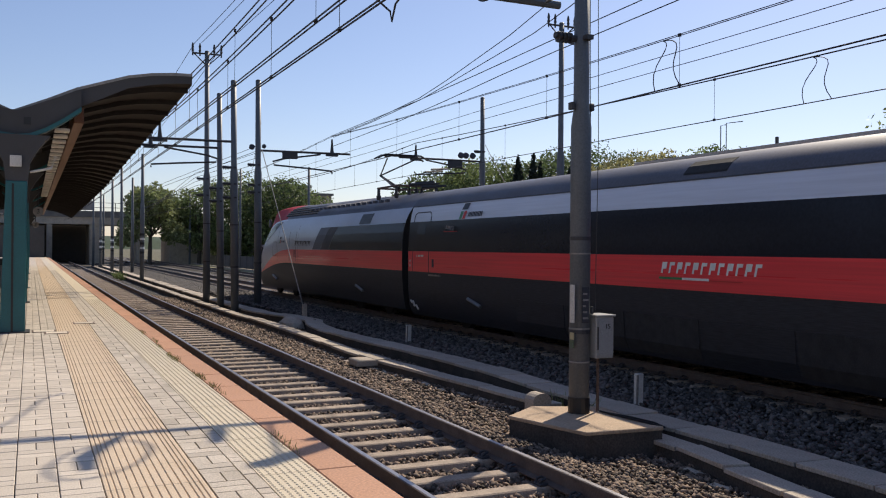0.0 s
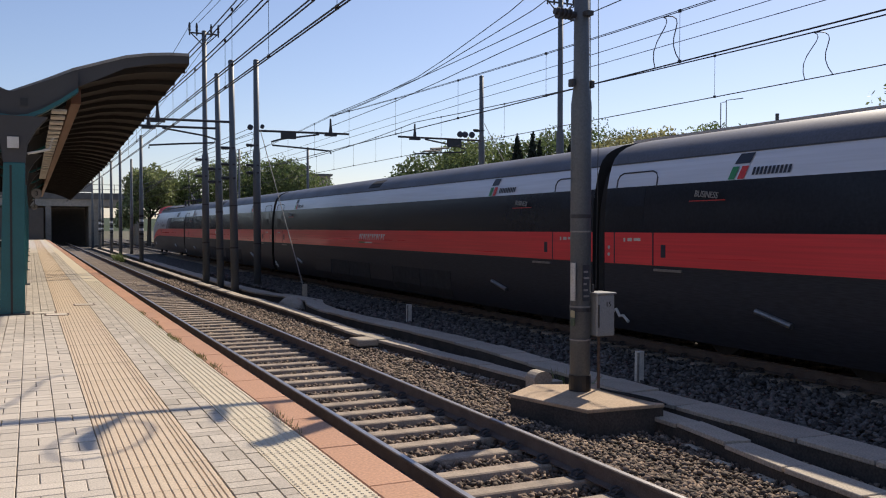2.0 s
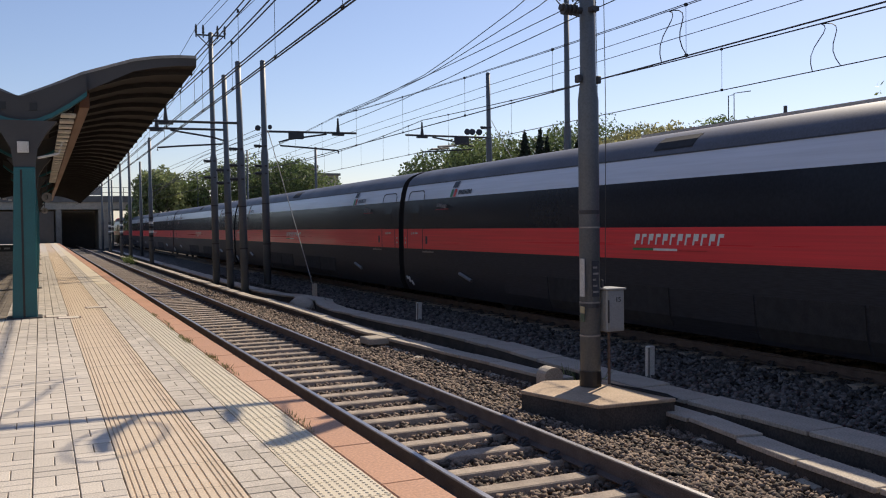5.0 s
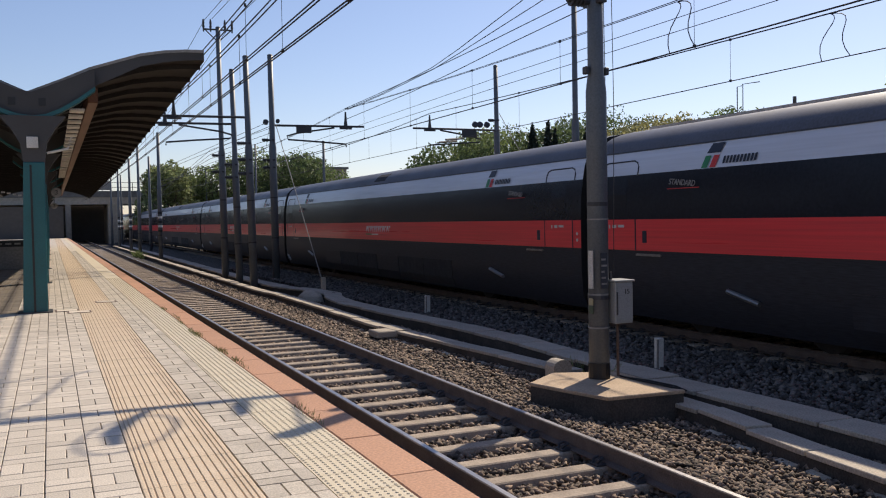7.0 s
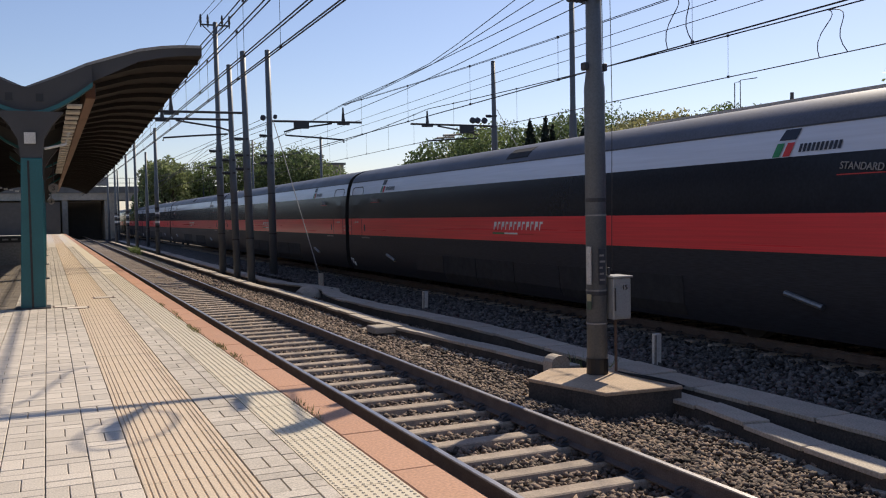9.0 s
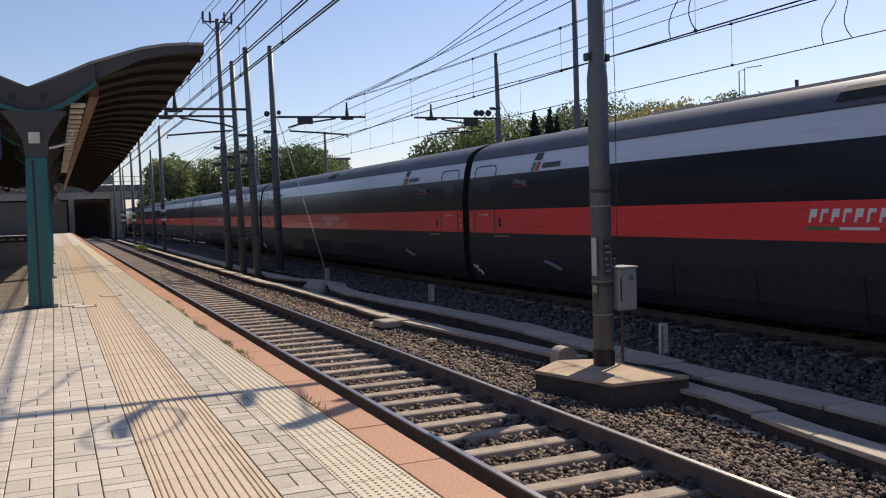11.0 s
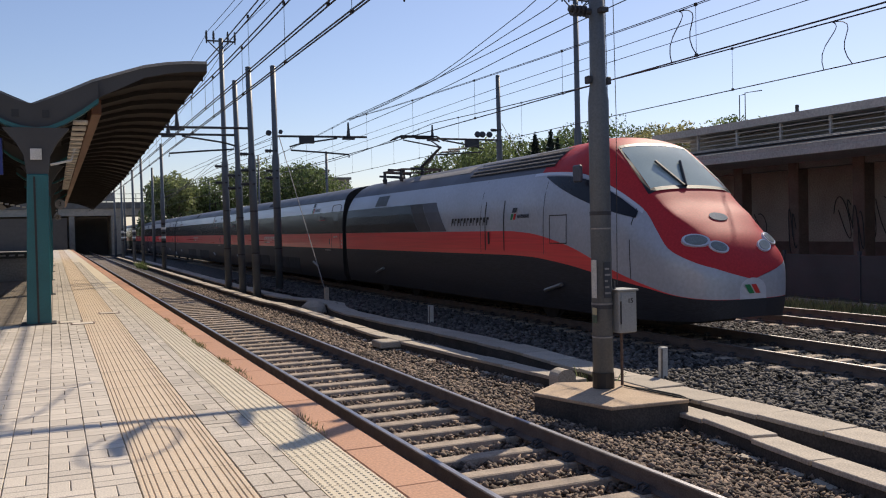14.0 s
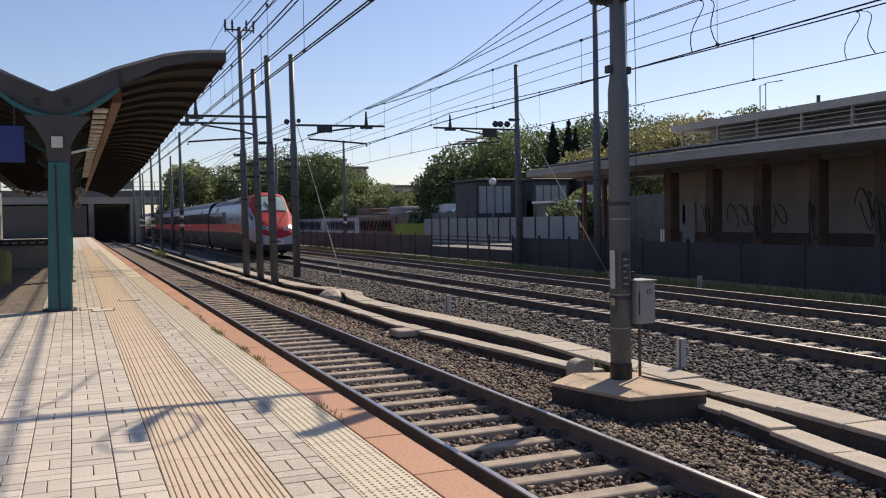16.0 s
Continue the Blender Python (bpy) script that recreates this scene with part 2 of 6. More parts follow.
def box(x0, y0, z0, x1, y1, z1, bevel=0.0, bm=None):
    own = bmesh.new()
    bmesh.ops.create_cube(own, size=1)
    for v in own.verts:
        v.co = ((x0 + x1) / 2 + v.co.x * (x1 - x0), (y0 + y1) / 2 + v.co.y * (y1 - y0), (z0 + z1) / 2 + v.co.z * (z1 - z0))
    if bevel:
        bmesh.ops.bevel(own, geom=own.edges[:], offset=bevel, segments=1, affect="EDGES")
    return merge(bm, own)


def merge(bm, own):
    if bm is None:
        return own
    me = bpy.data.meshes.new("tmp")
    own.to_mesh(me)
    own.free()
    bm.from_mesh(me)
    bpy.data.meshes.remove(me)
    return bm


def tube(points, radii, seg=10, bm=None, caps=True):
    """A round bar through points, with a radius at each (or one for all)."""
    own = bm or bmesh.new()
    pts = [Vector(p) for p in points]
    if not isinstance(radii, (list, tuple)):
        radii = [radii] * len(pts)
    rings = []
    for i, p in enumerate(pts):
        d = (pts[min(i + 1, len(pts) - 1)] - pts[max(i - 1, 0)]).normalized()
        up = Vector((0, 0, 1)) if abs(d.z) < 0.9 else Vector((1, 0, 0))
        a = d.cross(up).normalized()
        b = d.cross(a)
        rings.append([own.verts.new(p + radii[i] * (math.cos(k * math.tau / seg) * a + math.sin(k * math.tau / seg) * b)) for k in range(seg)])
    for r, s in zip(rings, rings[1:]):
        for k in range(seg):
            own.faces.new((r[k], r[(k + 1) % seg], s[(k + 1) % seg], s[k]))
    if caps:
        own.faces.new(rings[0])
        own.faces.new(rings[-1][::-1])
    bmesh.ops.recalc_face_normals(own, faces=own.faces[:])
    return own


def grid(rows, bm=None, close=False):
    """A sheet through rows of points."""
    own = bm or bmesh.new()
    vs = [[own.verts.new(p) for p in r] for r in rows]
    for r, s in zip(vs, vs[1:]):
        for k in range(len(r) - 1):
            own.faces.new((r[k], r[k + 1], s[k + 1], s[k]))
    return own


def mesh_from(name, verts, faces, material, parent=None):
    me = bpy.data.meshes.new(name)
    me.from_pydata(verts, [], faces)
    me.materials.append(M[material])
    ob = new(name, me)
    ob.parent = parent
    return ob


def text_part(name, body, size, m, material, parent, label=""):
    cu = bpy.data.curves.new(name, "FONT")
    cu.body, cu.size, cu.extrude = body, size, 0.004
    cu.align_x, cu.align_y = "CENTER", "CENTER"
    tmp = bpy.data.objects.new("tmp", cu)
    scene.collection.objects.link(tmp)
    me = bpy.data.meshes.new_from_object(tmp)
    bpy.data.objects.remove(tmp)
    me.materials.clear()
    me.materials.append(M[material])
    ob = new(name, me)
    ob.parent = parent
    ob.matrix_basis = m
    if label:
        ob["label"] = label
    return ob


# ---------------------------------------------------------------- ground, beds, platform
TRACK_A, TRACK_B, TRACK_C = 3.887, 11.36, 15.65
EDGE = 2.158
PZ = 0.55
ground = tagged(part("ground", grid([[(x, y, -0.42) for x in (-600, -60, 0, 20, 60, 200, 900)] for y in (-300, -20, 20, 60, 150, 400, 1500)]), "ground"),
                "dusty soil with dry weeds beside the tracks", "ground", kind="structure")


def bed(name, x0, x1, z, label, slope=0.5):
    bm = grid([[(x0 - slope, y, -0.42), (x0, y, z), (x1, y, z), (x1 + slope, y, -0.42)] for y in (-20, 10, 60, 200)])
    return tagged(part(name, bm, "bed"), label, "ballast", kind="structure")


bed("ballast_bed", 2.3, 5.25, -0.26, "brown ballast bed under the platform track")
bed("ballast_bed", 8.02, 17.6, -0.26, "grey ballast bed under the two through tracks", 0.12)


tagged(part("ballast_bed", grid([[(x, y, -0.414) for x in (5.2, 18.0)] for y in (-20, 10, 60, 200)]), "bed"), "low brown ballast between the tracks", "ballast", kind="structure")


def stones(name, x0, x1, y0, y1, n, z_of, size, material, label, seed):
    """Loose angular stones in one mesh."""
    rng = np.random.RandomState(seed)
    base = np.array([(0, 0, 1), (0.9, 0, 0.1), (0, 0.9, -0.1), (-0.9, 0, 0.1), (0, -0.9, -0.1), (0.1, 0.1, -0.9)], float)
    tri = np.array([(0, 1, 2), (0, 2, 3), (0, 3, 4), (0, 4, 1), (5, 2, 1), (5, 3, 2), (5, 4, 3), (5, 1, 4)])
    u = rng.rand(n) ** 1.5
    y = y0 + (y1 - y0) * u
    x = x0 + (x1 - x0) * rng.rand(n)
    s = size * (0.6 + 0.8 * rng.rand(n)) * (1 + 0.5 * u)
    v = base[None] * (0.6 + 0.75 * rng.rand(n, 6, 3)) * s[:, None, None] * np.array([1.3, 1.0, 0.68])
    a, b = rng.rand(n) * 6.28, (rng.rand(n) - 0.5) * 1.2
    ca, sa, cb, sb = np.cos(a), np.sin(a), np.cos(b), np.sin(b)
    vx, vy, vz = v[..., 0], v[..., 1], v[..., 2]
    vx, vz = vx * cb[:, None] - vz * sb[:, None], vx * sb[:, None] + vz * cb[:, None]
    vx, vy = vx * ca[:, None] - vy * sa[:, None], vx * sa[:, None] + vy * ca[:, None]
    z = z_of(x, y) + (rng.rand(n) - 0.35) * 0.045
    co = np.stack([vx + x[:, None], vy + y[:, None], vz + z[:, None]], -1).reshape(-1, 3)
    fa = (tri[None] + 6 * np.arange(n)[:, None, None]).reshape(-1, 3)
    me = bpy.data.meshes.new(name)
    me.vertices.add(len(co))
    me.vertices.foreach_set("co", co.ravel())
    me.loops.add(len(fa) * 3)
    me.loops.foreach_set("vertex_index", fa.ravel().astype(np.int32))
    me.polygons.add(len(fa))
    me.polygons.foreach_set("loop_start", np.arange(0, len(fa) * 3, 3, dtype=np.int32))
    me.update(calc_edges=True)
    me.materials.append(M[material])
    return tagged(new(name, me), label, "ballast", kind="stuff")


def z_a(x, y):
    return np.where(x < 5.25, -0.245, np.maximum(-0.245 - (x - 5.25) * 0.2, -0.395))


def z_b(x, y):
    return np.where(x < 9.3, -0.185 - (x - 8.0) * 0.03, -0.225)


stones("ballast_stones", 2.28, 7.5, 3.5, 44, 70000, z_a, 0.035, "ballast", "loose brown-grey ballast stones between the sleepers", 3)
stones("ballast_stones", 7.98, 17.7, 4.5, 46, 66000, z_b, 0.042, "ballast2", "loose grey ballast stones round the through tracks", 4)

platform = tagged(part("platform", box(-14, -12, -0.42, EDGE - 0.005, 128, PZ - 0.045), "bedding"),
                  "raised concrete station platform", "platform", kind="structure")


# ---------------------------------------------------------------- tracks
def rail_mesh(y0, y1, x):
    prof = [(-0.07, -0.172), (0.07, -0.172), (0.07, -0.16), (0.012, -0.14), (0.01, -0.045), (0.034, -0.032), (0.036, -0.006), (0.03, -0.002),
            (-0.03, -0.002), (-0.036, -0.006), (-0.034, -0.032), (-0.01, -0.045), (-0.012, -0.14), (-0.07, -0.16)]
    bm = bmesh.new()
    a = [bm.verts.new((x + p, y0, q)) for p, q in prof]
    b = [bm.verts.new((x + p, y1, q)) for p, q in prof]
    for i in range(len(prof)):
        j = (i + 1) % len(prof)
        bm.faces.new((a[i], a[j], b[j], b[i]))
    bm.faces.new(a[::-1])
    bm.faces.new(b)
    bmesh.ops.recalc_face_normals(bm, faces=bm.faces[:])
    return bm


def sleeper_mesh():
    bm = box(-1.2, -0.13, -0.33, 1.2, 0.13, -0.175)
    for v in bm.verts:
        if v.co.z > -0.2:
            v.co.y *= 0.72
        if abs(v.co.x) > 1 and v.co.z > -0.2:
            v.co.x *= 0.97
    bmesh.ops.bevel(bm, geom=bm.edges[:], offset=0.012, segments=1, affect="EDGES")
    me = bpy.data.meshes.new("sleeper")
    bm.to_mesh(me)
    bm.free()
    me.materials.append(M["sleeper"])
    return me


def clip_mesh():
    bm = tube([(-0.05, -0.02, -0.165), (-0.02, -0.045, -0.12), (0.03, -0.04, -0.108), (0.05, 0.0, -0.12), (0.03, 0.04, -0.108), (-0.02, 0.045, -0.12), (-0.05, 0.02, -0.165)], 0.013, 5)
    merge(bm, box(-0.055, -0.07, -0.178, 0.05, 0.07, -0.15, 0.008))
    me = bpy.data.meshes.new("clip")
    bm.to_mesh(me)
    bm.free()
    me.materials.append(M["darksteel"])
    return me


SLEEPER, CLIP = sleeper_mesh(), clip_mesh()


def track(x, first, count, clips, label, far):
    t = thing("railway_track", label, "railway track", "parallel tracks")
    for s in (-1, 1):
        r = part("rail", rail_mesh(-15, far, x + s * 0.7525), "rust", t)
        part("rail_head", box(x + s * 0.7525 - 0.024, -15, -0.004, x + s * 0.7525 + 0.024, far, 0.001), "railtop", r, "polished steel running surface")
    rng = random.Random(int(x * 10))
    for k in range(count):
        o = new("sleeper", SLEEPER)
        o.parent = t
        o.matrix_basis = pose(x + rng.uniform(-0.02, 0.02), first + 0.6 * k, rng.uniform(-0.006, 0.006), 0, 0, rng.uniform(-0.7, 0.7))
        if k < clips:
            for s in (-1, 1):
                for q in (-1, 1):
                    c = new("rail_clip", CLIP)
                    c.parent = t
                    c.matrix_basis = pose(x + s * 0.7525 + q * 0.105, first + 0.6 * k, 0, 0, 0, 0 if q < 0 else 180)
    return t


track(TRACK_A, 5.589 - 0.6 * 31, 177, 71, "platform railway track with dusty concrete sleepers", 160)
track(TRACK_B, 5.2 - 0.6 * 31, 151, 61, "middle railway track on dark grey ballast", 160)
track(TRACK_C, 5.5 - 0.6 * 31, 131, 55, "far railway track beside the weedy verge", 160)


# ---------------------------------------------------------------- cable troughs along the tracks
def trough(xs, z, width, y_list, label):
    """A low concrete duct with lid slabs laid end to end."""
    t = thing("cable_trough", label, "cable trough", "concrete cable troughs")
    rows = [[(x - width / 2 + 0.02, y, z - 0.32), (x - width / 2 + 0.02, y, z - 0.055), (x + width / 2 - 0.02, y, z - 0.055), (x + width / 2 - 0.02, y, z - 0.32)] for x, y in zip(xs, y_list)]
    # Duct walls are coloured darker than the lids to deepen their shade.
    part("duct", grid(rows), "dirty_shade_side", t, "dirty duct wall darkened for shade")
    rng = random.Random(int(width * 100))
    pts = list(zip(xs, y_list))
    y = y_list[0]
    while y < min(y_list[-1], 60):
        L = 0.98
        xa, xb = np.interp([y, y + L], y_list, xs)
        tilt = rng.uniform(-1.3, 1.3)
        lid = part("lid", box(-width / 2, 0.012, -0.055, width / 2, L - 0.012, 0.0, 0.008), "concrete", t)
        lid.matrix_basis = pose(xa + rng.uniform(-0.015, 0.015), y, z + rng.uniform(-0.008, 0.01), rng.uniform(-0.4, 0.4), tilt, -math.degrees(math.atan2(xb - xa, L)) + rng.uniform(-0.6, 0.6))
        y += L
    far = [(x, yy) for x, yy in zip(np.interp(np.arange(y, y_list[-1], 5), y_list, xs), np.arange(y, y_list[-1], 5))]
    if len(far) > 1:
        part("lid", grid([[(x - width / 2, yy, z), (x + width / 2, yy, z)] for x, yy in far]), "concrete", t)
    return t


UP_Y = [4, 10, 13, 16, 18, 20.4, 23.2, 25.2, 26.6, 28.4, 30.2, 34, 40, 60, 110]
trough([7.66, 7.66, 7.8, 7.88, 7.74, 7.56, 7.42, 7.6, 8.0, 7.82, 7.35, 7.2, 7.2, 7.3, 7.4], -0.13, 0.54, UP_Y, "pale concrete cable trough with separate lid slabs")
trough([6.55, 6.72, 6.84, 7.08, 7.15], -0.2, 0.34, [3.4, 5.7, 6.8, 7.95, 9.0], "low concrete cable trough with skewed lid slabs")
trough([7.13, 6.97, 6.78, 6.62, 6.7, 6.68, 6.5, 6.5, 6.5, 6.5], -0.2, 0.33, [11.3, 13.7, 15.8, 18.6, 23.3, 27.6, 31, 40, 60, 110], "low concrete cable trough beside the platform track")


def fallen_slabs():
    """Broken lid pieces lying in the ballast at the foot of the low trough."""
    rg = random.Random(77)
    for k in range(30):
        y = 4.2 + 0.62 * k + rg.uniform(-0.12, 0.12)
        if 8.2 < y < 11.6:
            continue
        x = float(np.interp(y, [4, 6.8, 8, 11.6, 13.7, 15.8, 18.6, 23.3], [6.42, 6.58, 6.8, 6.86, 6.68, 6.48, 6.34, 6.42])) + rg.uniform(-0.05, 0.05)
        t = tagged(part("slab_fragment", box(-0.045, -0.13, -0.025, 0.045, 0.13, 0.025, 0.006), "concrete"), "broken pale concrete lid piece in the ballast", "concrete slab", "broken lid pieces")
        t.matrix_basis = pose(x, y, -0.385, rg.uniform(-5, 5), rg.uniform(-14, 2), rg.uniform(-12, 12))


fallen_slabs()


# ---------------------------------------------------------------- masts
def tube_mast(x, y, top, r0, r1, shoulder, label, arms=False, stripes=False, lean=0.0, base=-0.4):
    t = thing("catenary_mast", label, "catenary mast", "overhead line masts")
    t.matrix_basis = pose(x, y, base, 0, lean, 0)
    h = top - base
    s = shoulder - base
    part("shaft", tube([(0, 0, 0), (0, 0, s - 0.12), (0, 0, s + 0.12), (0, 0, h)], [r0, r0, r1, r1 * 0.94], 16), "steel", t, smooth=True)
    part("cap", tube([(0, 0, h), (0, 0, h + 0.04)], [r1 * 1.02, r1 * 0.6], 14), "darksteel", t)
    for q in (0.33, 0.62):
        part("band", tube([(0, 0, s * q), (0, 0, s * q + 0.05)], r0 + 0.006, 16), "darksteel", t)
    if stripes:
        for k in range(5):
            part("stripe", tube([(0, 0, 2.0 + 0.3 * k), (0, 0, 2.15 + 0.3 * k)], r0 + 0.008, 16), "white" if k % 2 else "black", t, "slanted black and white warning band")
    if arms:
        bm = box(-0.62, -0.03, h - 0.12, 0.62, 0.03, h - 0.06)
        tube([(-0.55, 0, h - 0.1), (0, 0, h - 0.62)], 0.025, 6, bm)
        tube([(0.55, 0, h - 0.1), (0, 0, h - 0.62)], 0.025, 6, bm)
        part("crossarm", bm, "darksteel", t)
        for q in (-0.6, -0.3, 0.3, 0.6):
            part("insulator", tube([(q, 0, h - 0.2), (q, 0, h - 0.05), (q, 0, h + 0.02), (q, 0, h + 0.1), (q, 0, h + 0.18), (q, 0, h + 0.34)], [0.03, 0.035, 0.06, 0.04, 0.055, 0.025], 8), "darksteel", t)
    return t


def add_brackets(t, zs, side=1):
    for z in zs:
        bm = box(-0.05, -0.2, z - 0.03, 0.05, 0.2, z + 0.03)
        tube([(side * 0.1, 0, z), (side * 0.42, 0, z + 0.02)], [0.045, 0.045], 8, bm)
        for q in range(4):
            tube([(side * (0.18 + 0.06 * q), 0, z), (side * (0.2 + 0.06 * q), 0, z)], 0.075, 8, bm)
        part("insulator_bracket", bm, "darksteel", t)


near_mast = tube_mast(6.64, 9.9, 5.92, 0.138, 0.108, 3.85, "thick grey tubular steel mast on a concrete footing")
M1 = tube_mast(6.87, 38.74, 10.45, 0.15, 0.105, 5.2, "tall grey mast with a forked insulator crossarm", arms=True, lean=-0.3)
M2 = tube_mast(6.84, 35.44, 8.12, 0.14, 0.105, 4.6, "slim grey steel mast in a row beside the track", lean=-0.8)
M3 = tube_mast(6.82, 32.64, 8.16, 0.145, 0.11, 4.9, "slim grey steel mast in a row beside the track", lean=-0.8)
M4 = tube_mast(8.33, 35.53, 8.8, 0.15, 0.115, 5.2, "grey tensioning mast with a slanting stay wire", lean=-0.3)
MR = tube_mast(19.0, 36.5, 9.1, 0.14, 0.105, 6.2, "grey mast beside the dark fence", lean=-0.3)
MR2 = tube_mast(18.9, 29.7, 11.0, 0.15, 0.11, 5.9, "tall grey mast with a forked insulator crossarm", arms=True)
for i, (x, y, top) in enumerate([(6.75, 62, 8.2), (6.75, 77, 8.4), (6.6, 84, 8.0), (8.3, 84, 8.2), (6.7, 100, 8.3), (6.7, 112, 8.3), (8.3, 119, 8.4), (20.5, 96, 10.5), (20.5, 70, 8.6), (18.7, 118, 9)]):
    tube_mast(x, y, top, 0.14, 0.105, 4.9, "distant grey overhead line mast", stripes=i % 2 == 0)

footing = thing("mast_footing", "sandy concrete footing slab under the thick mast", "concrete footing")


def prism(outline, z0, z1, bevel=0.0):
    bm = bmesh.new()
    top = [bm.verts.new((x, y, z1)) for x, y in outline]
    low = [bm.verts.new((x, y, z0)) for x, y in outline]
    bm.faces.new(top)
    bm.faces.new(low[::-1])
    for k in range(len(outline)):
        q = (k + 1) % len(outline)
        bm.faces.new((top[k], low[k], low[q], top[q]))
    bmesh.ops.recalc_face_normals(bm, faces=bm.faces[:])
    if bevel:
        bmesh.ops.bevel(bm, geom=bm.edges[:], offset=bevel, segments=1, affect="EDGES")
    return bm


PLAN = [(5.66, 10.05), (6.0, 8.78), (7.08, 8.70), (7.12, 10.2), (6.3, 10.55)]
# The block's colour holds the shade of its sides.
part("base_block", prism([(6.4 + (x - 6.4) * 0.985, 9.6 + (y - 9.6) * 0.985) for x, y in PLAN], -0.6, -0.095), "dirty_shade_side", footing, "dirty base block darkened for shade")
part("slab", prism(PLAN, -0.095, -0.05, 0.008), "sand", footing, "sandy top slab")


# ---------------------------------------------------------------- the train
PITCH = 25.2
BANDS = [("skirt", "t_skirt", [(1.27, 0.22), (1.39, 0.5), (1.43, 1.0), (1.432, 1.455)]),
         ("red_band", "t_red", [(1.432, 1.455), (1.434, 1.76), (1.434, 2.03)]),
         ("window_band", "t_black", [(1.434, 2.03), (1.42, 2.5), (1.375, 2.86)]),
         ("upper_band", "t_silver", [(1.375, 2.86), (1.33, 3.1), (1.27, 3.30)]),
         ("roof", "t_roof", [(1.27, 3.30), (1.21, 3.43), (1.1, 3.55), (0.94, 3.65), (0.7, 3.74), (0.4, 3.80), (0, 3.84)])]


def strip(prof, y0, y1, n=2):
    """Both sides of a band of the body."""
    bm = bmesh.new()
    for s in (-1, 1):
        grid([[(s * x, y, z) for x, z in prof] for y in np.linspace(y0, y1, n)], bm)
    bmesh.ops.remove_doubles(bm, verts=bm.verts[:], dist=0.0005)
    bmesh.ops.recalc_face_normals(bm, faces=bm.faces[:])
    return bm


def bogie(parent, y):
    bm = box(-1.0, y - 1.7, 0.5, 1.0, y + 1.7, 0.72, 0.04)
    for s in (-1, 1):
        box(s * 1.08 - 0.08, y - 1.75, 0.42, s * 1.08 + 0.08, y + 1.75, 0.72, 0.05, bm)
    b = part("bogie", bm, "t_under", parent)
    for q in (-1.4, 1.4):
        w = bmesh.new()
        for s in (-1, 1):
            tube([(s * 0.72, y + q, 0.445), (s * 0.78, y + q, 0.445), (s * 0.84, y + q, 0.445)], [0.48, 0.445, 0.445], 24, w)
        tube([(-0.9, y + q, 0.445), (0.9, y + q, 0.445)], 0.09, 8, w)
        part("wheelset", w, "t_under", b, "dark steel wheelset")
        for s in (-1, 1):
            part("axle_box", tube([(s * 1.1, y + q, 0.46), (s * 1.24, y + q, 0.46)], 0.13, 10), "brass", b, "worn grey axle box cover")
    for s in (-1, 1):
        part("damper", tube([(s * 1.45, y + 0.1, 0.86), (s * 1.45, y - 0.6, 0.7)], 0.045, 8), "brass", b, "pale grey yaw damper")


def side_plate(name, y0, y1, z0, z1, off, material, parent, label=""):
    """A thin plate on both flanks, following the body's lean."""
    prof = [p for _, _, pr in BANDS for p in pr]
    zs = [z0] + sorted({z for _, z in prof if z0 < z < z1}) + [z1]
    pz, px = [z for _, z in prof], [x for x, _ in prof]
    made = None
    for s in (1, -1):
        bm = bmesh.new()
        grid([[(s * (np.interp(z, pz, px) + off), y, z) for z in zs] for y in (y0, y1)], bm)
        for y in (y0, y1):
            grid([[(s * (np.interp(z, pz, px) + q), y, z) for z in zs] for q in (off, -0.01)], bm)
        for z in (z0, z1):
            grid([[(s * (np.interp(z, pz, px) + q), y, z) for y in (y0, y1)] for q in (off, -0.01)], bm)
        bmesh.ops.remove_doubles(bm, verts=bm.verts[:], dist=0.0005)
        bmesh.ops.recalc_face_normals(bm, faces=bm.faces[:])
        made = part(name, bm, material, parent, label)
    return made


def emblem(parent, y, z, size, way=-1):
    """A winged emblem and a word, as plain shapes; the flank that faces the platform has -x."""
    def slab(vs, col, name, label):
        bm = bmesh.new()
        for v in vs:
            bm.faces.new([bm.verts.new(q) for q in v])
        part(name, bm, col, parent, label)
    def shape(points, col, name, label):
        zs, xs = [2.03, 2.5, 2.86, 3.1, 3.3], [1.434, 1.42, 1.375, 1.33, 1.27]
        slab([[(way * (float(np.interp(z + w * size, zs, xs)) + 0.012), y + way * u * size, z + w * size) for u, w in points]], col, name, label)
    shape([(0.0, -0.2), (0.14, -0.2), (0.22, 0.0), (0.08, 0.0)], "green", "emblem", "plain green emblem shape")
    shape([(0.2, -0.2), (0.34, -0.2), (0.42, 0.0), (0.28, 0.0)], "redpaint", "emblem", "plain red emblem shape")
    shape([(0.1, 0.04), (0.43, 0.04), (0.5, 0.2), (0.2, 0.2)], "t_navy", "emblem", "plain dark blue emblem shape")
    for i in range(10):
        u = 0.5 + 0.078 * i
        shape([(u, -0.15), (u + 0.05, -0.15), (u + 0.075, -0.03), (u + 0.025, -0.03)], "t_navy", "emblem_word", "small dark slanted letter bar")


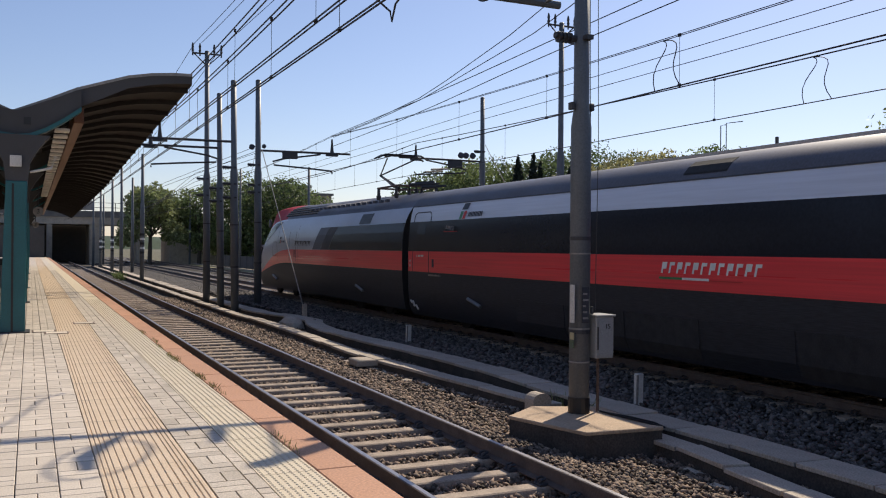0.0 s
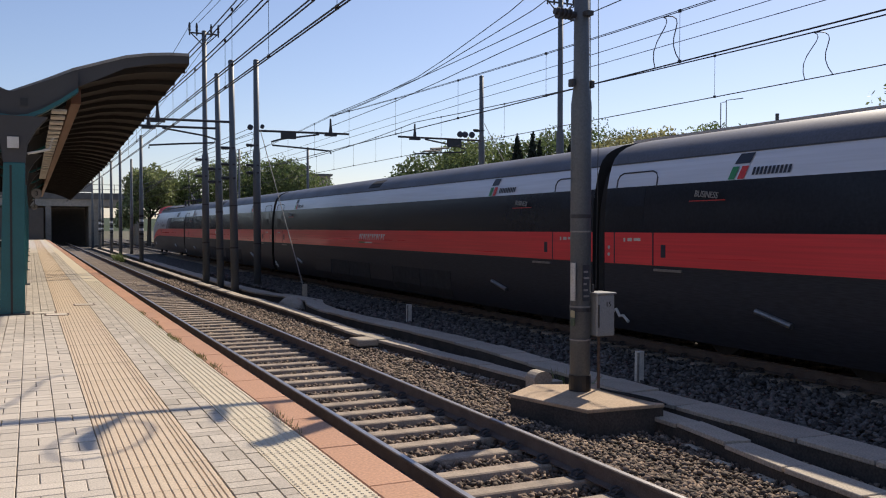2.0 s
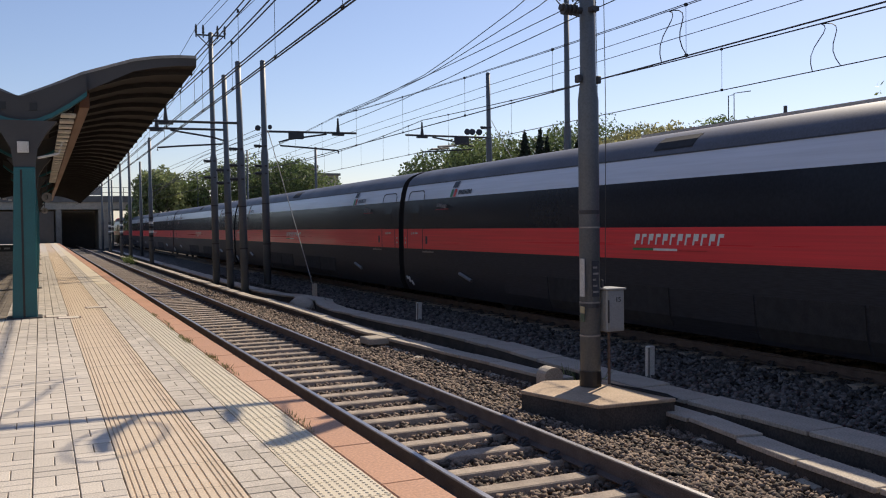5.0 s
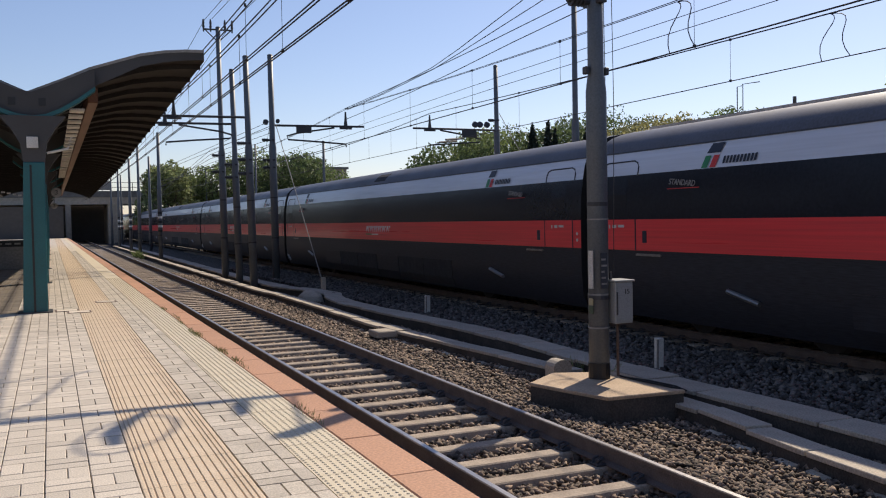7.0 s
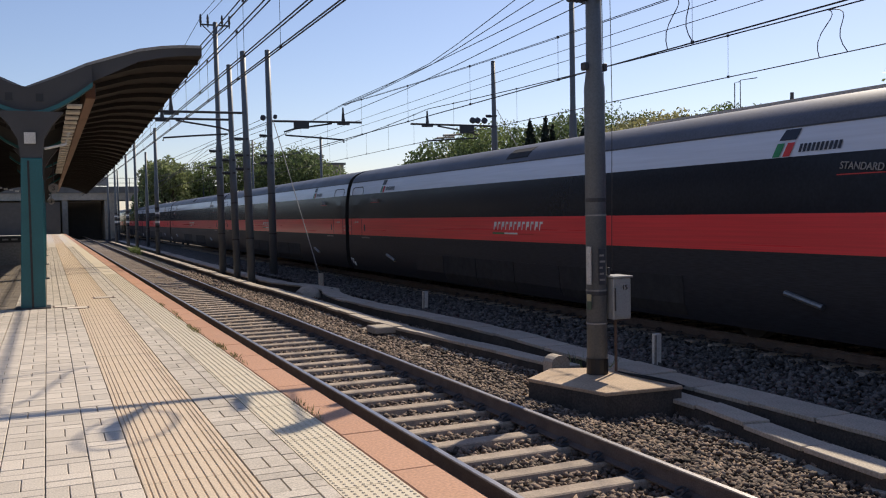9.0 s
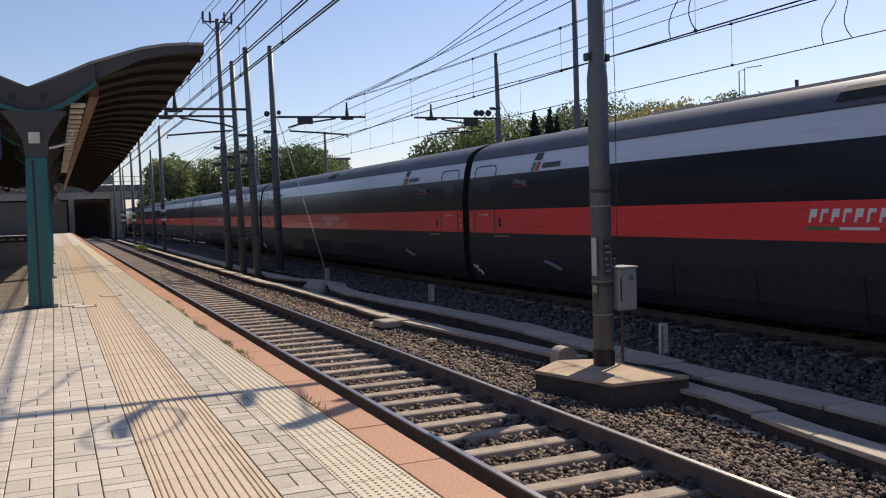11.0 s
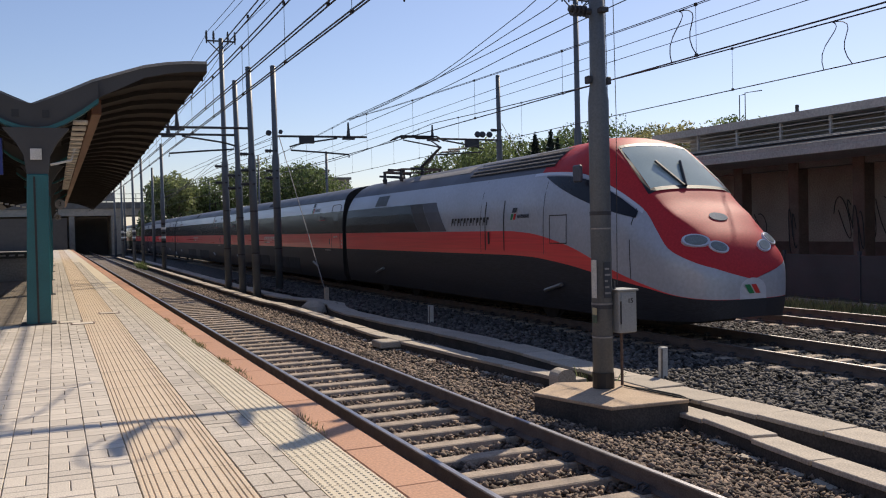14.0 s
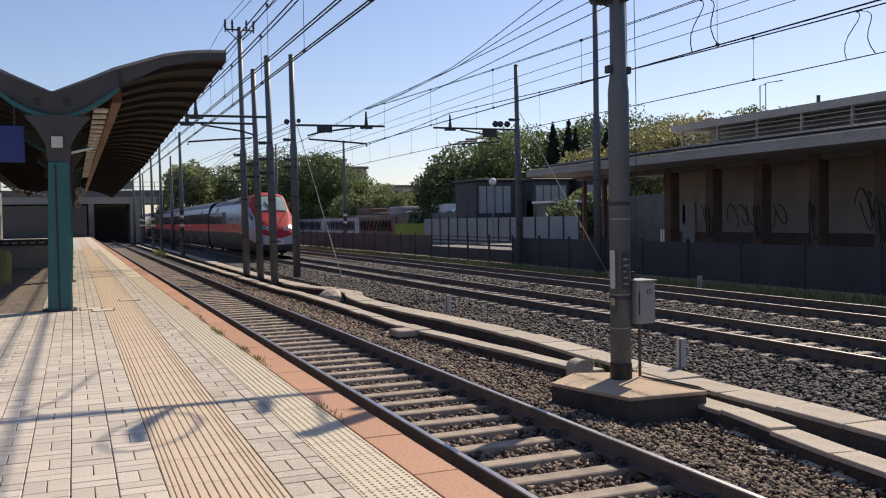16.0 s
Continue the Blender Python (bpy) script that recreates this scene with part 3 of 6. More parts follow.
def letter_bars(parent, y, z, n, w, h, material, off=0.008, way=-1):
    """A brand word as slanted bars; way is the flank and the reading direction along y."""
    x = way * (float(np.interp(z, [2.05, 2.5, 2.88], [1.434, 1.425, 1.375])) + off)
    for i in range(n):
        u = i * w * 1.2
        bm = bmesh.new()
        # each letter is a slanted bar with a notch cut from its foot
        for a, b, z0, z1 in ((0.0, 0.28, -0.5, 0.5), (0.28, 0.78, 0.2 if i % 2 else -0.12, 0.5)):
            vs = [(x, y + way * (u + p * w + 0.25 * (q + 0.5) * h), z + q * h) for p, q in ((a, z0), (b, z0), (b, z1), (a, z1))]
            bm.faces.new([bm.verts.new(v) for v in vs])
        bmesh.ops.remove_doubles(bm, verts=bm.verts[:], dist=0.0005)
        part("letter_bar", bm, material, parent, "slanted letter bar of the train's name")


def flank_bar(parent, name, y0, y1, z0, z1, material, label=""):
    bm = bmesh.new()
    x = -float(np.interp((z0 + z1) / 2, [0.5, 2.05, 2.5, 2.88, 3.3], [1.434, 1.434, 1.42, 1.375, 1.27])) - 0.007
    bm.faces.new([bm.verts.new(v) for v in ((x, y0, z0), (x, y1, z0), (x, y1, z1), (x, y0, z1))])
    return part(name, bm, material, parent, label)


def coach_mesh(word):
    """A coach whose front end lies at y = 0 and rear at -PITCH."""
    c = thing("train_coach", "silver, black and red high-speed train coach with dark windows", "train coach", "coaches of the train")
    a, b = -0.2, -PITCH + 0.2
    for name, m, prof in BANDS:
        part(name, strip(prof, b, a, 2), m, c, smooth=True)
    # end walls and the bellows between coaches
    prof = [p for _, _, pr in BANDS for p in pr]
    for y in (a, b):
        bm = bmesh.new()
        ring = [(x, z) for x, z in prof] + [(-x, z) for x, z in prof[::-1]]
        bm.faces.new([bm.verts.new((x * 0.999, y, z)) for x, z in ring])
        part("end_wall", bm, "rubber", c)
    bm = bmesh.new()
    for k, y in enumerate(np.linspace(b, b - 0.4, 6)):
        q = 0.93 if k % 2 else 0.9
        if k:
            grid([[(s * x * p, yy, z * p) for x, z in prof] for p, yy in ((0.93 if (k - 1) % 2 else 0.9, y + 0.08), (q, y))
                  for s in (1,)], bm)
            grid([[(-x * p, yy, z * p) for x, z in prof] for p, yy in ((0.93 if (k - 1) % 2 else 0.9, y + 0.08), (q, y))], bm)
    bmesh.ops.remove_doubles(bm, verts=bm.verts[:], dist=0.0005)
    part("gangway_bellows", bm, "rubber", c, "black folded rubber gangway")
    # doors near both ends, with the lamps of the end panels
    zs, xs = [2.03, 2.5, 2.86, 3.1, 3.3], [1.434, 1.42, 1.375, 1.33, 1.27]
    for y0, y1, mid, way in ((-1.66, -0.5, 0.0, -1), (-PITCH + 0.5, -PITCH + 1.66, -PITCH, 1)):
        d = side_plate("door", y0, y1, 1.46, 2.026, 0.004, "t_red", c, "red lower leaf of the entrance door")
        for ye in (y0, y1 - 0.03):
            side_plate("door_seal", ye, ye + 0.03, 1.46, 2.03, 0.007, "t_navy", d)
        for s in (-1, 1):
            arch = [(y0, 2.84), (y0, 3.0), (y0 + 0.05, 3.08), (y0 + 0.16, 3.12), (y1 - 0.16, 3.12), (y1 - 0.05, 3.08), (y1, 3.0), (y1, 2.84)]
            part("door_seal", tube([(s * float(np.interp(z, zs, xs)), y, z) for y, z in arch], 0.017, 5), "t_navy", d)
        side_plate("door_window", y0 + 0.3, y1 - 0.3, 2.15, 2.8, 0.004, "t_black", d)
        ys0 = min(mid + way * 1.7, mid + way * 2.42)
        side_plate("step", ys0, ys0 + 0.72, 1.36, 1.40, 0.04, "brass", c)
        for k, (u, w) in enumerate(((0.3, 0.05), (0.42, 0.13), (0.6, 0.2))):
            flank_bar(c, "notice", y1 - u - w, y1 - u, 1.86 + 0.01 * k, 1.93, "whitedirty", "small white notice bar")
        yh = mid + way * 1.92
        side_plate("door_button", yh - 0.06, yh + 0.06, 1.6, 1.82, 0.006, "t_navy", c)
        yl = mid + way * 0.34
        for z in (1.62, 1.75):
            part("end_lamp", tube([(-1.43, yl, z), (-1.445, yl, z)], [0.035, 0.03], 10), "whitedirty", c, "small round end lamp")
    part("jumper_hose", tube([(-1.40, -0.35, 0.62), (-1.43, -0.5, 0.56), (-1.41, -0.55, 0.6), (-1.44, -0.7, 0.48), (-1.42, -0.78, 0.5), (-1.43, -0.95, 0.4)], 0.028, 6), "whitedirty", c, "pale coiled coupling hose")
    side_plate("roof_grille", -12.9, -11.86, 3.40, 3.64, 0.008, "rubber", c, "black louvred roof grille")
    side_plate("cantrail", b, a, 3.29, 3.315, 0.012, "darksteel", c)
    side_plate("sole_line", b, a, 1.44, 1.455, 0.008, "black", c)
    for y in (-4.2, -PITCH + 4.2):
        bogie(c, y)
    for k in range(6):
        yk = -6.5 - 2.02 * k
        side_plate("skirt_panel", yk - 1.96, yk, 0.3, 0.98, 0.012, "t_under" if k % 3 else "t_skirt", c, "sooty removable skirt panel")
    bm = box(-1.15, -PITCH + 6.8, 0.28, 1.15, -6.8, 0.6, 0.08)
    part("equipment_case", bm, "t_under", c)
    emblem(c, -3.41, 3.07, 1.0)
    emblem(c, -PITCH + 4.62, 3.07, 1.0)
    for yc in (-2.98, -PITCH + 2.97):
        flank_bar(c, "class_line", yc - 0.42, yc + 0.42, 2.55, 2.565, "redpaint", "thin red line under the class word")
        text_part("class_word", word, 0.145, Matrix(((0, 0.115, -1, -1.436), (-1, -0.2, 0, yc), (0, 1, 0.10, 2.65), (0, 0, 0, 1))), "cladding", c, "grey class lettering")
    letter_bars(c, -11.55, 1.82, 12, 0.165, 0.19, "white")
    flank_bar(c, "tricolour", -11.5, -12.1, 1.62, 1.66, "green", "green part of the tricolour line")
    flank_bar(c, "tricolour", -12.1, -12.75, 1.62, 1.66, "white", "white part of the tricolour line")
    flank_bar(c, "tricolour", -12.75, -13.5, 1.62, 1.635, "redpaint", "red part of the tricolour line")
    return c


# The power car: sections at the distance d from the nose tip.
LOCO = 19.58


def lerp(d, pts):
    return float(np.interp(d, [p[0] for p in pts], [p[1] for p in pts]))


def smooth_lerp(pts):
    """A monotone smooth curve through points."""
    xs, ys = np.array([p[0] for p in pts], float), np.array([p[1] for p in pts], float)
    h, dl = np.diff(xs), np.diff(ys) / np.diff(xs)
    m = np.zeros(len(xs))
    m[1:-1] = np.where(dl[1:] * dl[:-1] > 0, 2 * dl[1:] * dl[:-1] / (dl[1:] + dl[:-1] + 1e-9), 0)
    m[0], m[-1] = dl[0], 0

    def f(x):
        x = min(max(x, xs[0]), xs[-1])
        i = min(int(np.searchsorted(xs, x, side="right")) - 1, len(xs) - 2)
        t = (x - xs[i]) / h[i]
        return float((2 * t**3 - 3 * t**2 + 1) * ys[i] + (t**3 - 2 * t**2 + t) * h[i] * m[i] + (-2 * t**3 + 3 * t**2) * ys[i + 1] + (t**3 - t**2) * h[i] * m[i + 1])
    return f


TOP = smooth_lerp([(0, 1.12), (0.04, 1.28), (0.12, 1.48), (0.35, 1.80), (0.7, 2.08), (1.05, 2.33), (1.35, 2.53), (1.58, 2.72), (2.15, 3.2), (2.65, 3.6), (3.0, 3.82), (3.45, 3.95), (4.2, 4.0), (7, 3.95), (12, 3.9), (20, 3.86)])
WID = smooth_lerp([(0, 0.30), (0.03, 0.55), (0.09, 0.78), (0.2, 0.96), (0.45, 1.13), (0.95, 1.27), (2.0, 1.38), (3.2, 1.42), (4.5, 1.434), (20, 1.434)])
LOW = smooth_lerp([(0, 0.42), (0.3, 0.36), (1.2, 0.32), (2.5, 0.30), (20, 0.30)])
STR0 = smooth_lerp([(0, 0.74), (0.6, 0.80), (1.4, 0.93), (2.6, 1.10), (4.0, 1.30), (5.6, 1.43), (7.0, 1.455), (20, 1.455)])
STR1 = smooth_lerp([(0, 0.745), (0.6, 0.81), (1.4, 0.98), (2.4, 1.25), (4.0, 1.72), (5.6, 1.97), (7.0, 2.03), (20, 2.03)])
HOOD = smooth_lerp([(0, 1.11), (0.04, 1.2), (0.12, 1.3), (0.3, 1.40), (0.8, 1.64), (1.2, 2.0), (1.6, 2.38), (2.0, 2.62), (2.5, 2.85), (3.1, 3.08), (4.0, 3.25), (5.4, 3.32), (20, 3.32)])


def flank(d, z):
    """Half the width of the power car at the height z."""
    top, w, low = TOP(d), WID(d), LOW(d)
    mid = min(2.0, low + 0.62 * (top - low))
    if z <= mid:
        t = (mid - z) / max(mid - low, 0.01)
        return w * (1 - 0.10 * t ** 3)
    t = min(1.0, (z - mid) / (top - mid))
    soft = w * max(0.0, 1 - t ** 2.6) ** (1 / 1.95)
    crisp = w * (1 - 0.34 * t ** 1.5) if t < 0.9 else 0.71 * w * max(0.0, 1 - ((t - 0.9) / 0.1) ** 2) ** 0.5
    k = float(np.interp(d, [0.2, 1.0, 3.1, 4.6], [0, 1, 1, 0]))
    return soft + (crisp - soft) * k


def loco_strip(f0, f1, d0, d1, n, k, off=0.0, sides=(-1, 1)):
    bm = bmesh.new()
    ds = np.concatenate([6.5 * (d0 / 6.5 + (1 - d0 / 6.5) * np.linspace(0, 1, n) ** 1.8), [d1]]) if d0 < 6.4 and d1 > 6.6 else np.linspace(d0, d1, n)
    for s in sides:
        rows = []
        for d in ds:
            za, zb = f0(d), f1(d)
            us = np.linspace(0, 1, k)
            if f1 is TOP:
                us = np.sin(us * math.pi / 2)
            rows.append([(s * (flank(d, za + (zb - za) * u) + off), -d, za + (zb - za) * u) for u in us])
        grid(rows, bm)
    bmesh.ops.remove_doubles(bm, verts=bm.verts[:], dist=0.001)
    bmesh.ops.recalc_face_normals(bm, faces=bm.faces[:])
    return bm


def on_hood(d, x, lift=0.01):
    """The place on the hood at a distance from the tip and from the middle, and the way out of it."""
    def z_at(dd, xx):
        lo, hi = LOW(dd) + 0.62 * (TOP(dd) - LOW(dd)), TOP(dd)
        lo = min(2.0, lo)
        for _ in range(30):
            m = (lo + hi) / 2
            if flank(dd, m) > abs(xx):
                lo = m
            else:
                hi = m
        return lo
    p = Vector((x, -d, z_at(d, x)))
    a = Vector((x + 0.02, -d, z_at(d, x + 0.02))) - Vector((x - 0.02, -d, z_at(d, x - 0.02)))
    b = Vector((x, -d + 0.02, z_at(d - 0.02, x))) - Vector((x, -d - 0.02, z_at(d + 0.02, x)))
    n = a.cross(b).normalized()
    if n.z < 0:
        n = -n
    return p + n * lift, n


def disc(d, x, rx, ry, lift, bm=None, n=20, turn=0.0, rim=0.0):
    own = bm or bmesh.new()
    p, nn = on_hood(d, x, lift)
    side = Vector((1, 0, 0)) - nn * nn.x
    side.normalize()
    up = nn.cross(side)
    pts = []
    for k in range(n):
        t = k * math.tau / n
        u, v = rx * math.cos(t), ry * math.sin(t)
        u, v = u * math.cos(turn) - v * math.sin(turn), u * math.sin(turn) + v * math.cos(turn)
        pts.append((u, v))
    top = [own.verts.new(p + side * u + up * v) for u, v in pts]
    bot = [own.verts.new(p - nn * 0.06 + side * u * 1.03 + up * v * 1.03) for u, v in pts]
    own.faces.new(top)
    for k in range(n):
        own.faces.new((top[k], bot[k], bot[(k + 1) % n], top[(k + 1) % n]))
    bmesh.ops.recalc_face_normals(own, faces=own.faces[:])
    return own


def hood_patch(d0, d1, xw0, xw1, lift, nd=10, nx=14):
    bm = bmesh.new()
    rows = []
    for d in np.linspace(d0, d1, nd):
        w = xw0 + (xw1 - xw0) * (d - d0) / (d1 - d0)
        rows.append([on_hood(d, x, lift)[0] for x in np.linspace(-w, w, nx)])
    grid(rows, bm)
    bmesh.ops.recalc_face_normals(bm, faces=bm.faces[:])
    return bm


def pantograph(parent, y, raised):
    p = part("pantograph_base", tube([(-0.7, y - 0.9, 4.12), (0.7, y - 0.9, 4.12), (0.7, y + 0.9, 4.12), (-0.7, y + 0.9, 4.12), (-0.7, y - 0.9, 4.12)], 0.035, 6), "pillar", parent, "rust-red pantograph base frame")
    for qx in (-0.7, 0.7):
        for qy in (-0.8, 0.8):
            part("insulator", tube([(qx, y + qy, 3.72), (qx, y + qy, 3.85), (qx, y + qy, 3.9), (qx, y + qy, 4.1)], [0.06, 0.09, 0.06, 0.05], 8), "darksteel", p)
    if raised:
        knee = Vector((0, y + 2.5, 4.7))
        head = Vector((0, y + 0.55, 5.22))
        bm = tube([(0, y + 0.75, 4.15), knee], [0.055, 0.04], 8)
        tube([(-0.25, y + 0.55, 4.15), knee + Vector((0, -0.1, -0.02))], 0.02, 6, bm)
        for s in (-1, 1):
            tube([knee, head + Vector((s * 0.5, 0, -0.1))], 0.025, 6, bm)
        part("pantograph_arm", bm, "black", p)
        bm = bmesh.new()
        for q in (-0.18, 0.18):
            tube([(-0.9, y + 0.55 + q, 5.1), (-0.65, y + 0.55 + q, 5.24), (0.65, y + 0.55 + q, 5.24), (0.9, y + 0.55 + q, 5.1)], 0.03, 6, bm)
        for s in (-0.5, 0.5):
            tube([(s, y + 0.35, 5.2), (s, y + 0.75, 5.2)], 0.02, 6, bm)
        part("pantograph_head", bm, "black", p)
    else:
        bm = tube([(0, y + 0.8, 4.16), (0, y - 0.9, 4.26), (0, y + 0.7, 4.34)], 0.04, 6)
        tube([(-0.8, y + 0.6, 4.28), (0.8, y + 0.6, 4.28)], 0.03, 6, bm)
        part("pantograph_arm", bm, "black", p)


def loco_thing(label, raised=True, way=-1):
    """A power car with its nose tip at y = 0, reaching back to y = -LOCO."""
    c = thing("power_car", label, "locomotive", "power cars of the train")
    e = LOCO - 0.28
    part("skirt", loco_strip(LOW, STR0, 0, e, 60, 6), "t_skirt", c, smooth=True)
    part("red_band", loco_strip(STR0, STR1, 0, e, 60, 4), "t_red", c, "bright red flank stripe that dips to the nose", smooth=True)
    part("flank", loco_strip(STR1, HOOD, 0, e, 60, 8), "t_flank", c, "silver-grey flank", smooth=True)
    part("hood", loco_strip(HOOD, TOP, 0, 5.3, 70, 26), "t_hood", c, "red nose hood and cab roof", smooth=True)
    part("roof", loco_strip(HOOD, TOP, 5.3, e, 8, 14), "t_roof", c, "slate-grey roof", smooth=True)
    # closing faces
    for d in (0.0, e):
        zs = np.linspace(LOW(d) if d else STR0(0), TOP(d), 20)
        ring = [(flank(d, z), z) for z in zs] + [(-flank(d, z), z) for z in zs[::-1]]
        bm = bmesh.new()
        bm.faces.new([bm.verts.new((x, -d, z)) for x, z in ring])
        bmesh.ops.remove_doubles(bm, verts=bm.verts[:], dist=0.001)
        part("nose_plate" if d == 0 else "end_wall", bm, "t_silver" if d == 0 else "rubber", c)
    zs = np.linspace(LOW(0), STR0(0), 5)
    bm = bmesh.new()
    bm.faces.new([bm.verts.new((x, -0.0, z)) for x, z in [(flank(0, z), z) for z in zs] + [(-flank(0, z), z) for z in zs[::-1]]])
    part("nose_skirt", bm, "t_skirt", c)
    # windscreen, wiper, lamps
    ws = part("windscreen", hood_patch(1.71, 2.82, 0.90, 0.80, 0.012), "t_glass", c, "windscreen with sky reflection in its pale colour", smooth=True)
    for a0, a1, b0, b1 in ((1.64, 1.72, 0.97, 0.96), (2.80, 2.88, 0.80, 0.79)):
        part("windscreen_frame", hood_patch(a0, a1, b0, b1, 0.018, 2), "black", ws)
    for s in (-1, 1):
        bm = grid([[on_hood(d, s * (w0 + q), 0.018)[0] for q in (0.0, 0.06)] for d, w0 in ((1.66, 0.92), (1.95, 0.90), (2.25, 0.86), (2.86, 0.775))])
        part("windscreen_frame", bm, "black", ws)
        pts = [on_hood(1.7, 0.10 + 0.02 * s, 0.03)[0], on_hood(2.3, 0.05 + 0.3 * s, 0.05)[0]]
        part("wiper", tube(pts, 0.032, 5), "black", ws)
    for s in (-1, 1):
        for (d, x, rx, ry, tr) in ((0.50, 0.84, 0.25, 0.15, -0.5), (0.28, 0.52, 0.19, 0.125, -0.4)):
            rim = part("headlight", disc(d, s * x, rx, ry, 0.022, turn=s * tr), "t_silver", c, "pale headlight rim")
            part("lens", disc(d, s * x, rx * 0.8, ry * 0.78, 0.032, turn=s * tr), "lamp_glass", rim)
    part("nose_badge", disc(0.88, 0.0, 0.2, 0.13, 0.015), "lamp_glass", c, "oval pale nose badge")
    # side windows, doors, seams
    for s in (-1, 1):
        rows = []
        for d in np.linspace(1.7, 5.0, 14):
            u = (d - 1.7) / 3.3
            z1 = HOOD(d) - 0.09
            z0 = 2.23 + 0.97 * u - 0.10 * math.sin(u * math.pi)
            z0 = min(z0, z1 - 0.005)
            rows.append([(s * (flank(d, z) + 0.012), -d, z) for z in np.linspace(z0, z1, 5)])
        bm = grid(rows)
        part("cab_side_window", bm, "t_black", c, "long tapering black cab window", smooth=True)
        rows = []
        for d in np.linspace(1.6, 5.6, 16):
            rows.append([(s * (flank(d, z) + 0.008), -d, z) for z in (HOOD(d) - 0.07, HOOD(d) + 0.0)])
        part("hood_trim", grid(rows), "t_silver", c, smooth=True)
        bm = box(s * 1.42 - 0.05, -3.58, 3.0, s * 1.42 + 0.05, -3.3, 3.36, 0.03)
        part("cab_mirror", bm, "t_roof", c)
    const = lambda v: (lambda d: v)
    for s in (-1, 1):
        for e0, e1, mm, lb in ((12.2, e - 0.004, "t_black", "black window-like panel"), (11.2, 12.19, "canopy_face", "dark grey slanted panel"), (10.15, 11.19, "t_roof", "mid grey slanted panel")):
            rows = []
            for z in np.linspace(2.033, 2.86, 4):
                sh = (z - 2.05) / 0.81 * 0.85
                rows.append([(s * (flank(d, z) + 0.007), -d, z) for d in (e0 + sh, e1 + (sh if mm != "t_black" else 0.0))])
            part("slanted_panel", grid(rows), mm, c, lb)
        part("side_grille", loco_strip(const(2.9), const(3.24), 15.2, 16.3, 4, 3, 0.009, (s,)), "black", c, "black louvred grille")
        for d in (6.72, 7.72):
            part("door_seam", loco_strip(const(1.55), const(2.75), d, d + 0.045, 2, 6, 0.008, (s,)), "black", c)
        part("door_handle", loco_strip(const(1.7), const(2.0), 7.5, 7.6, 2, 3, 0.012, (s,)), "black", c)
        part("body_seam", loco_strip(const(1.5), const(3.3), 8.0, 8.02, 2, 6, 0.006, (s,)), "darksteel", c)
        part("body_seam", loco_strip(const(1.5), const(3.1), 4.85, 4.87, 2, 6, 0.006, (s,)), "darksteel", c)
        for zz in (2.33, 1.73):
            part("hatch_seam", loco_strip(const(zz), const(zz + 0.022), 3.9, 4.6, 3, 2, 0.007, (s,)), "black", c)
        for dd in (3.9, 4.58):
            part("hatch_seam", loco_strip(const(1.73), const(2.35), dd, dd + 0.022, 2, 3, 0.007, (s,)), "black", c)
        part("coupler_seam", loco_strip(lambda d: STR1(d), lambda d: HOOD(d), 1.75, 1.77, 2, 5, 0.006, (s,)), "black", c)
        part("louvre_bay", grid([[(s * (flank(d, z) + 0.012), -d, z) for z in np.linspace(3.44, 3.88, 6)] for d in np.linspace(4.9, 9.4, 8)]), "rubber", c, "black roof louvre bay")
        for k in range(4):
            z = 3.5 + 0.095 * k
            part("roof_louvre", tube([(s * (flank(d, z) + 0.03), -d, z) for d in np.linspace(4.9, 9.4, 8)], 0.018, 5), "cladding", c, "pale roof louvre slat")
    for s in (-1, 1):
        part("roof_fairing", loco_strip(const(3.62), lambda d: TOP(d) + 0.03, 9.7, 14.3, 5, 8, 0.03, (s,)), "cladding", c, "light grey raised roof fairing")
    for k in range(16):
        part("roof_step", box(-1.12, -9.0 - 0.55 * k, 3.58, -1.02, -8.8 - 0.55 * k, 3.66), "t_roof", c)
    pantograph(c, -16.2, raised)
    for k, (yy, zz) in enumerate(((-17.6, 4.12), (-18.1, 4.02), (-17.2, 4.2), (-15.0, 4.1))):
        part("roof_equipment", tube([(-0.5 + 0.2 * k, yy, 3.8), (-0.5 + 0.2 * k, yy, zz), (0.4, yy - 0.3, zz + 0.05)], [0.07, 0.06, 0.04], 6), "darksteel", c)
    for y in (-4.2, -LOCO + 4.2):
        bogie(c, y)
    part("equipment_case", box(-1.15, -LOCO + 6.6, 0.28, 1.15, -6.6, 0.6, 0.08), "t_under", c)
    for s in (-1, 1):
        part("plough", box(s * 0.3 - 0.5, -1.9, 0.2, s * 0.3 + 0.5, -1.2, 0.5, 0.08), "t_under", c)
    letter_bars(c, -9.8 if way > 0 else -7.6, 2.27, 12, 0.16, 0.2, "black", 0.012, way)
    emblem(c, -6.4 if way > 0 else -5.1, 2.42, 0.7, way)
    # front badge
    for col, a0, a1 in (("green", -0.02, 0.10), ("redpaint", -0.16, -0.05)):
        bm = bmesh.new()
        bm.faces.new([bm.verts.new(v) for v in ((a0, 0.012, 0.84), (a1, 0.012, 0.84), (a1 + 0.1, 0.012, 1.0), (a0 + 0.1, 0.012, 1.0))])
        part("nose_emblem", bm, col, c, "plain coloured emblem shape")
    return c


coach = coach_mesh("STANDARD")
coach_b = coach_mesh("BUSINESS")
COACHES = [coach_b, copy_thing(coach_b, pose(0, 0, 0)), copy_thing(coach_b, pose(0, 0, 0))] + [coach] + [copy_thing(coach, pose(0, 0, 0)) for _ in range(7)]
front_car = loco_thing("leading grey and red power car with a raised pantograph")
rear_car = loco_thing("silver and red power car with a sloping red nose", True, 1)


def train_at(t):
    """Where the joint behind the leading power car lies along the track."""
    return 23.87 + 20.365 * t


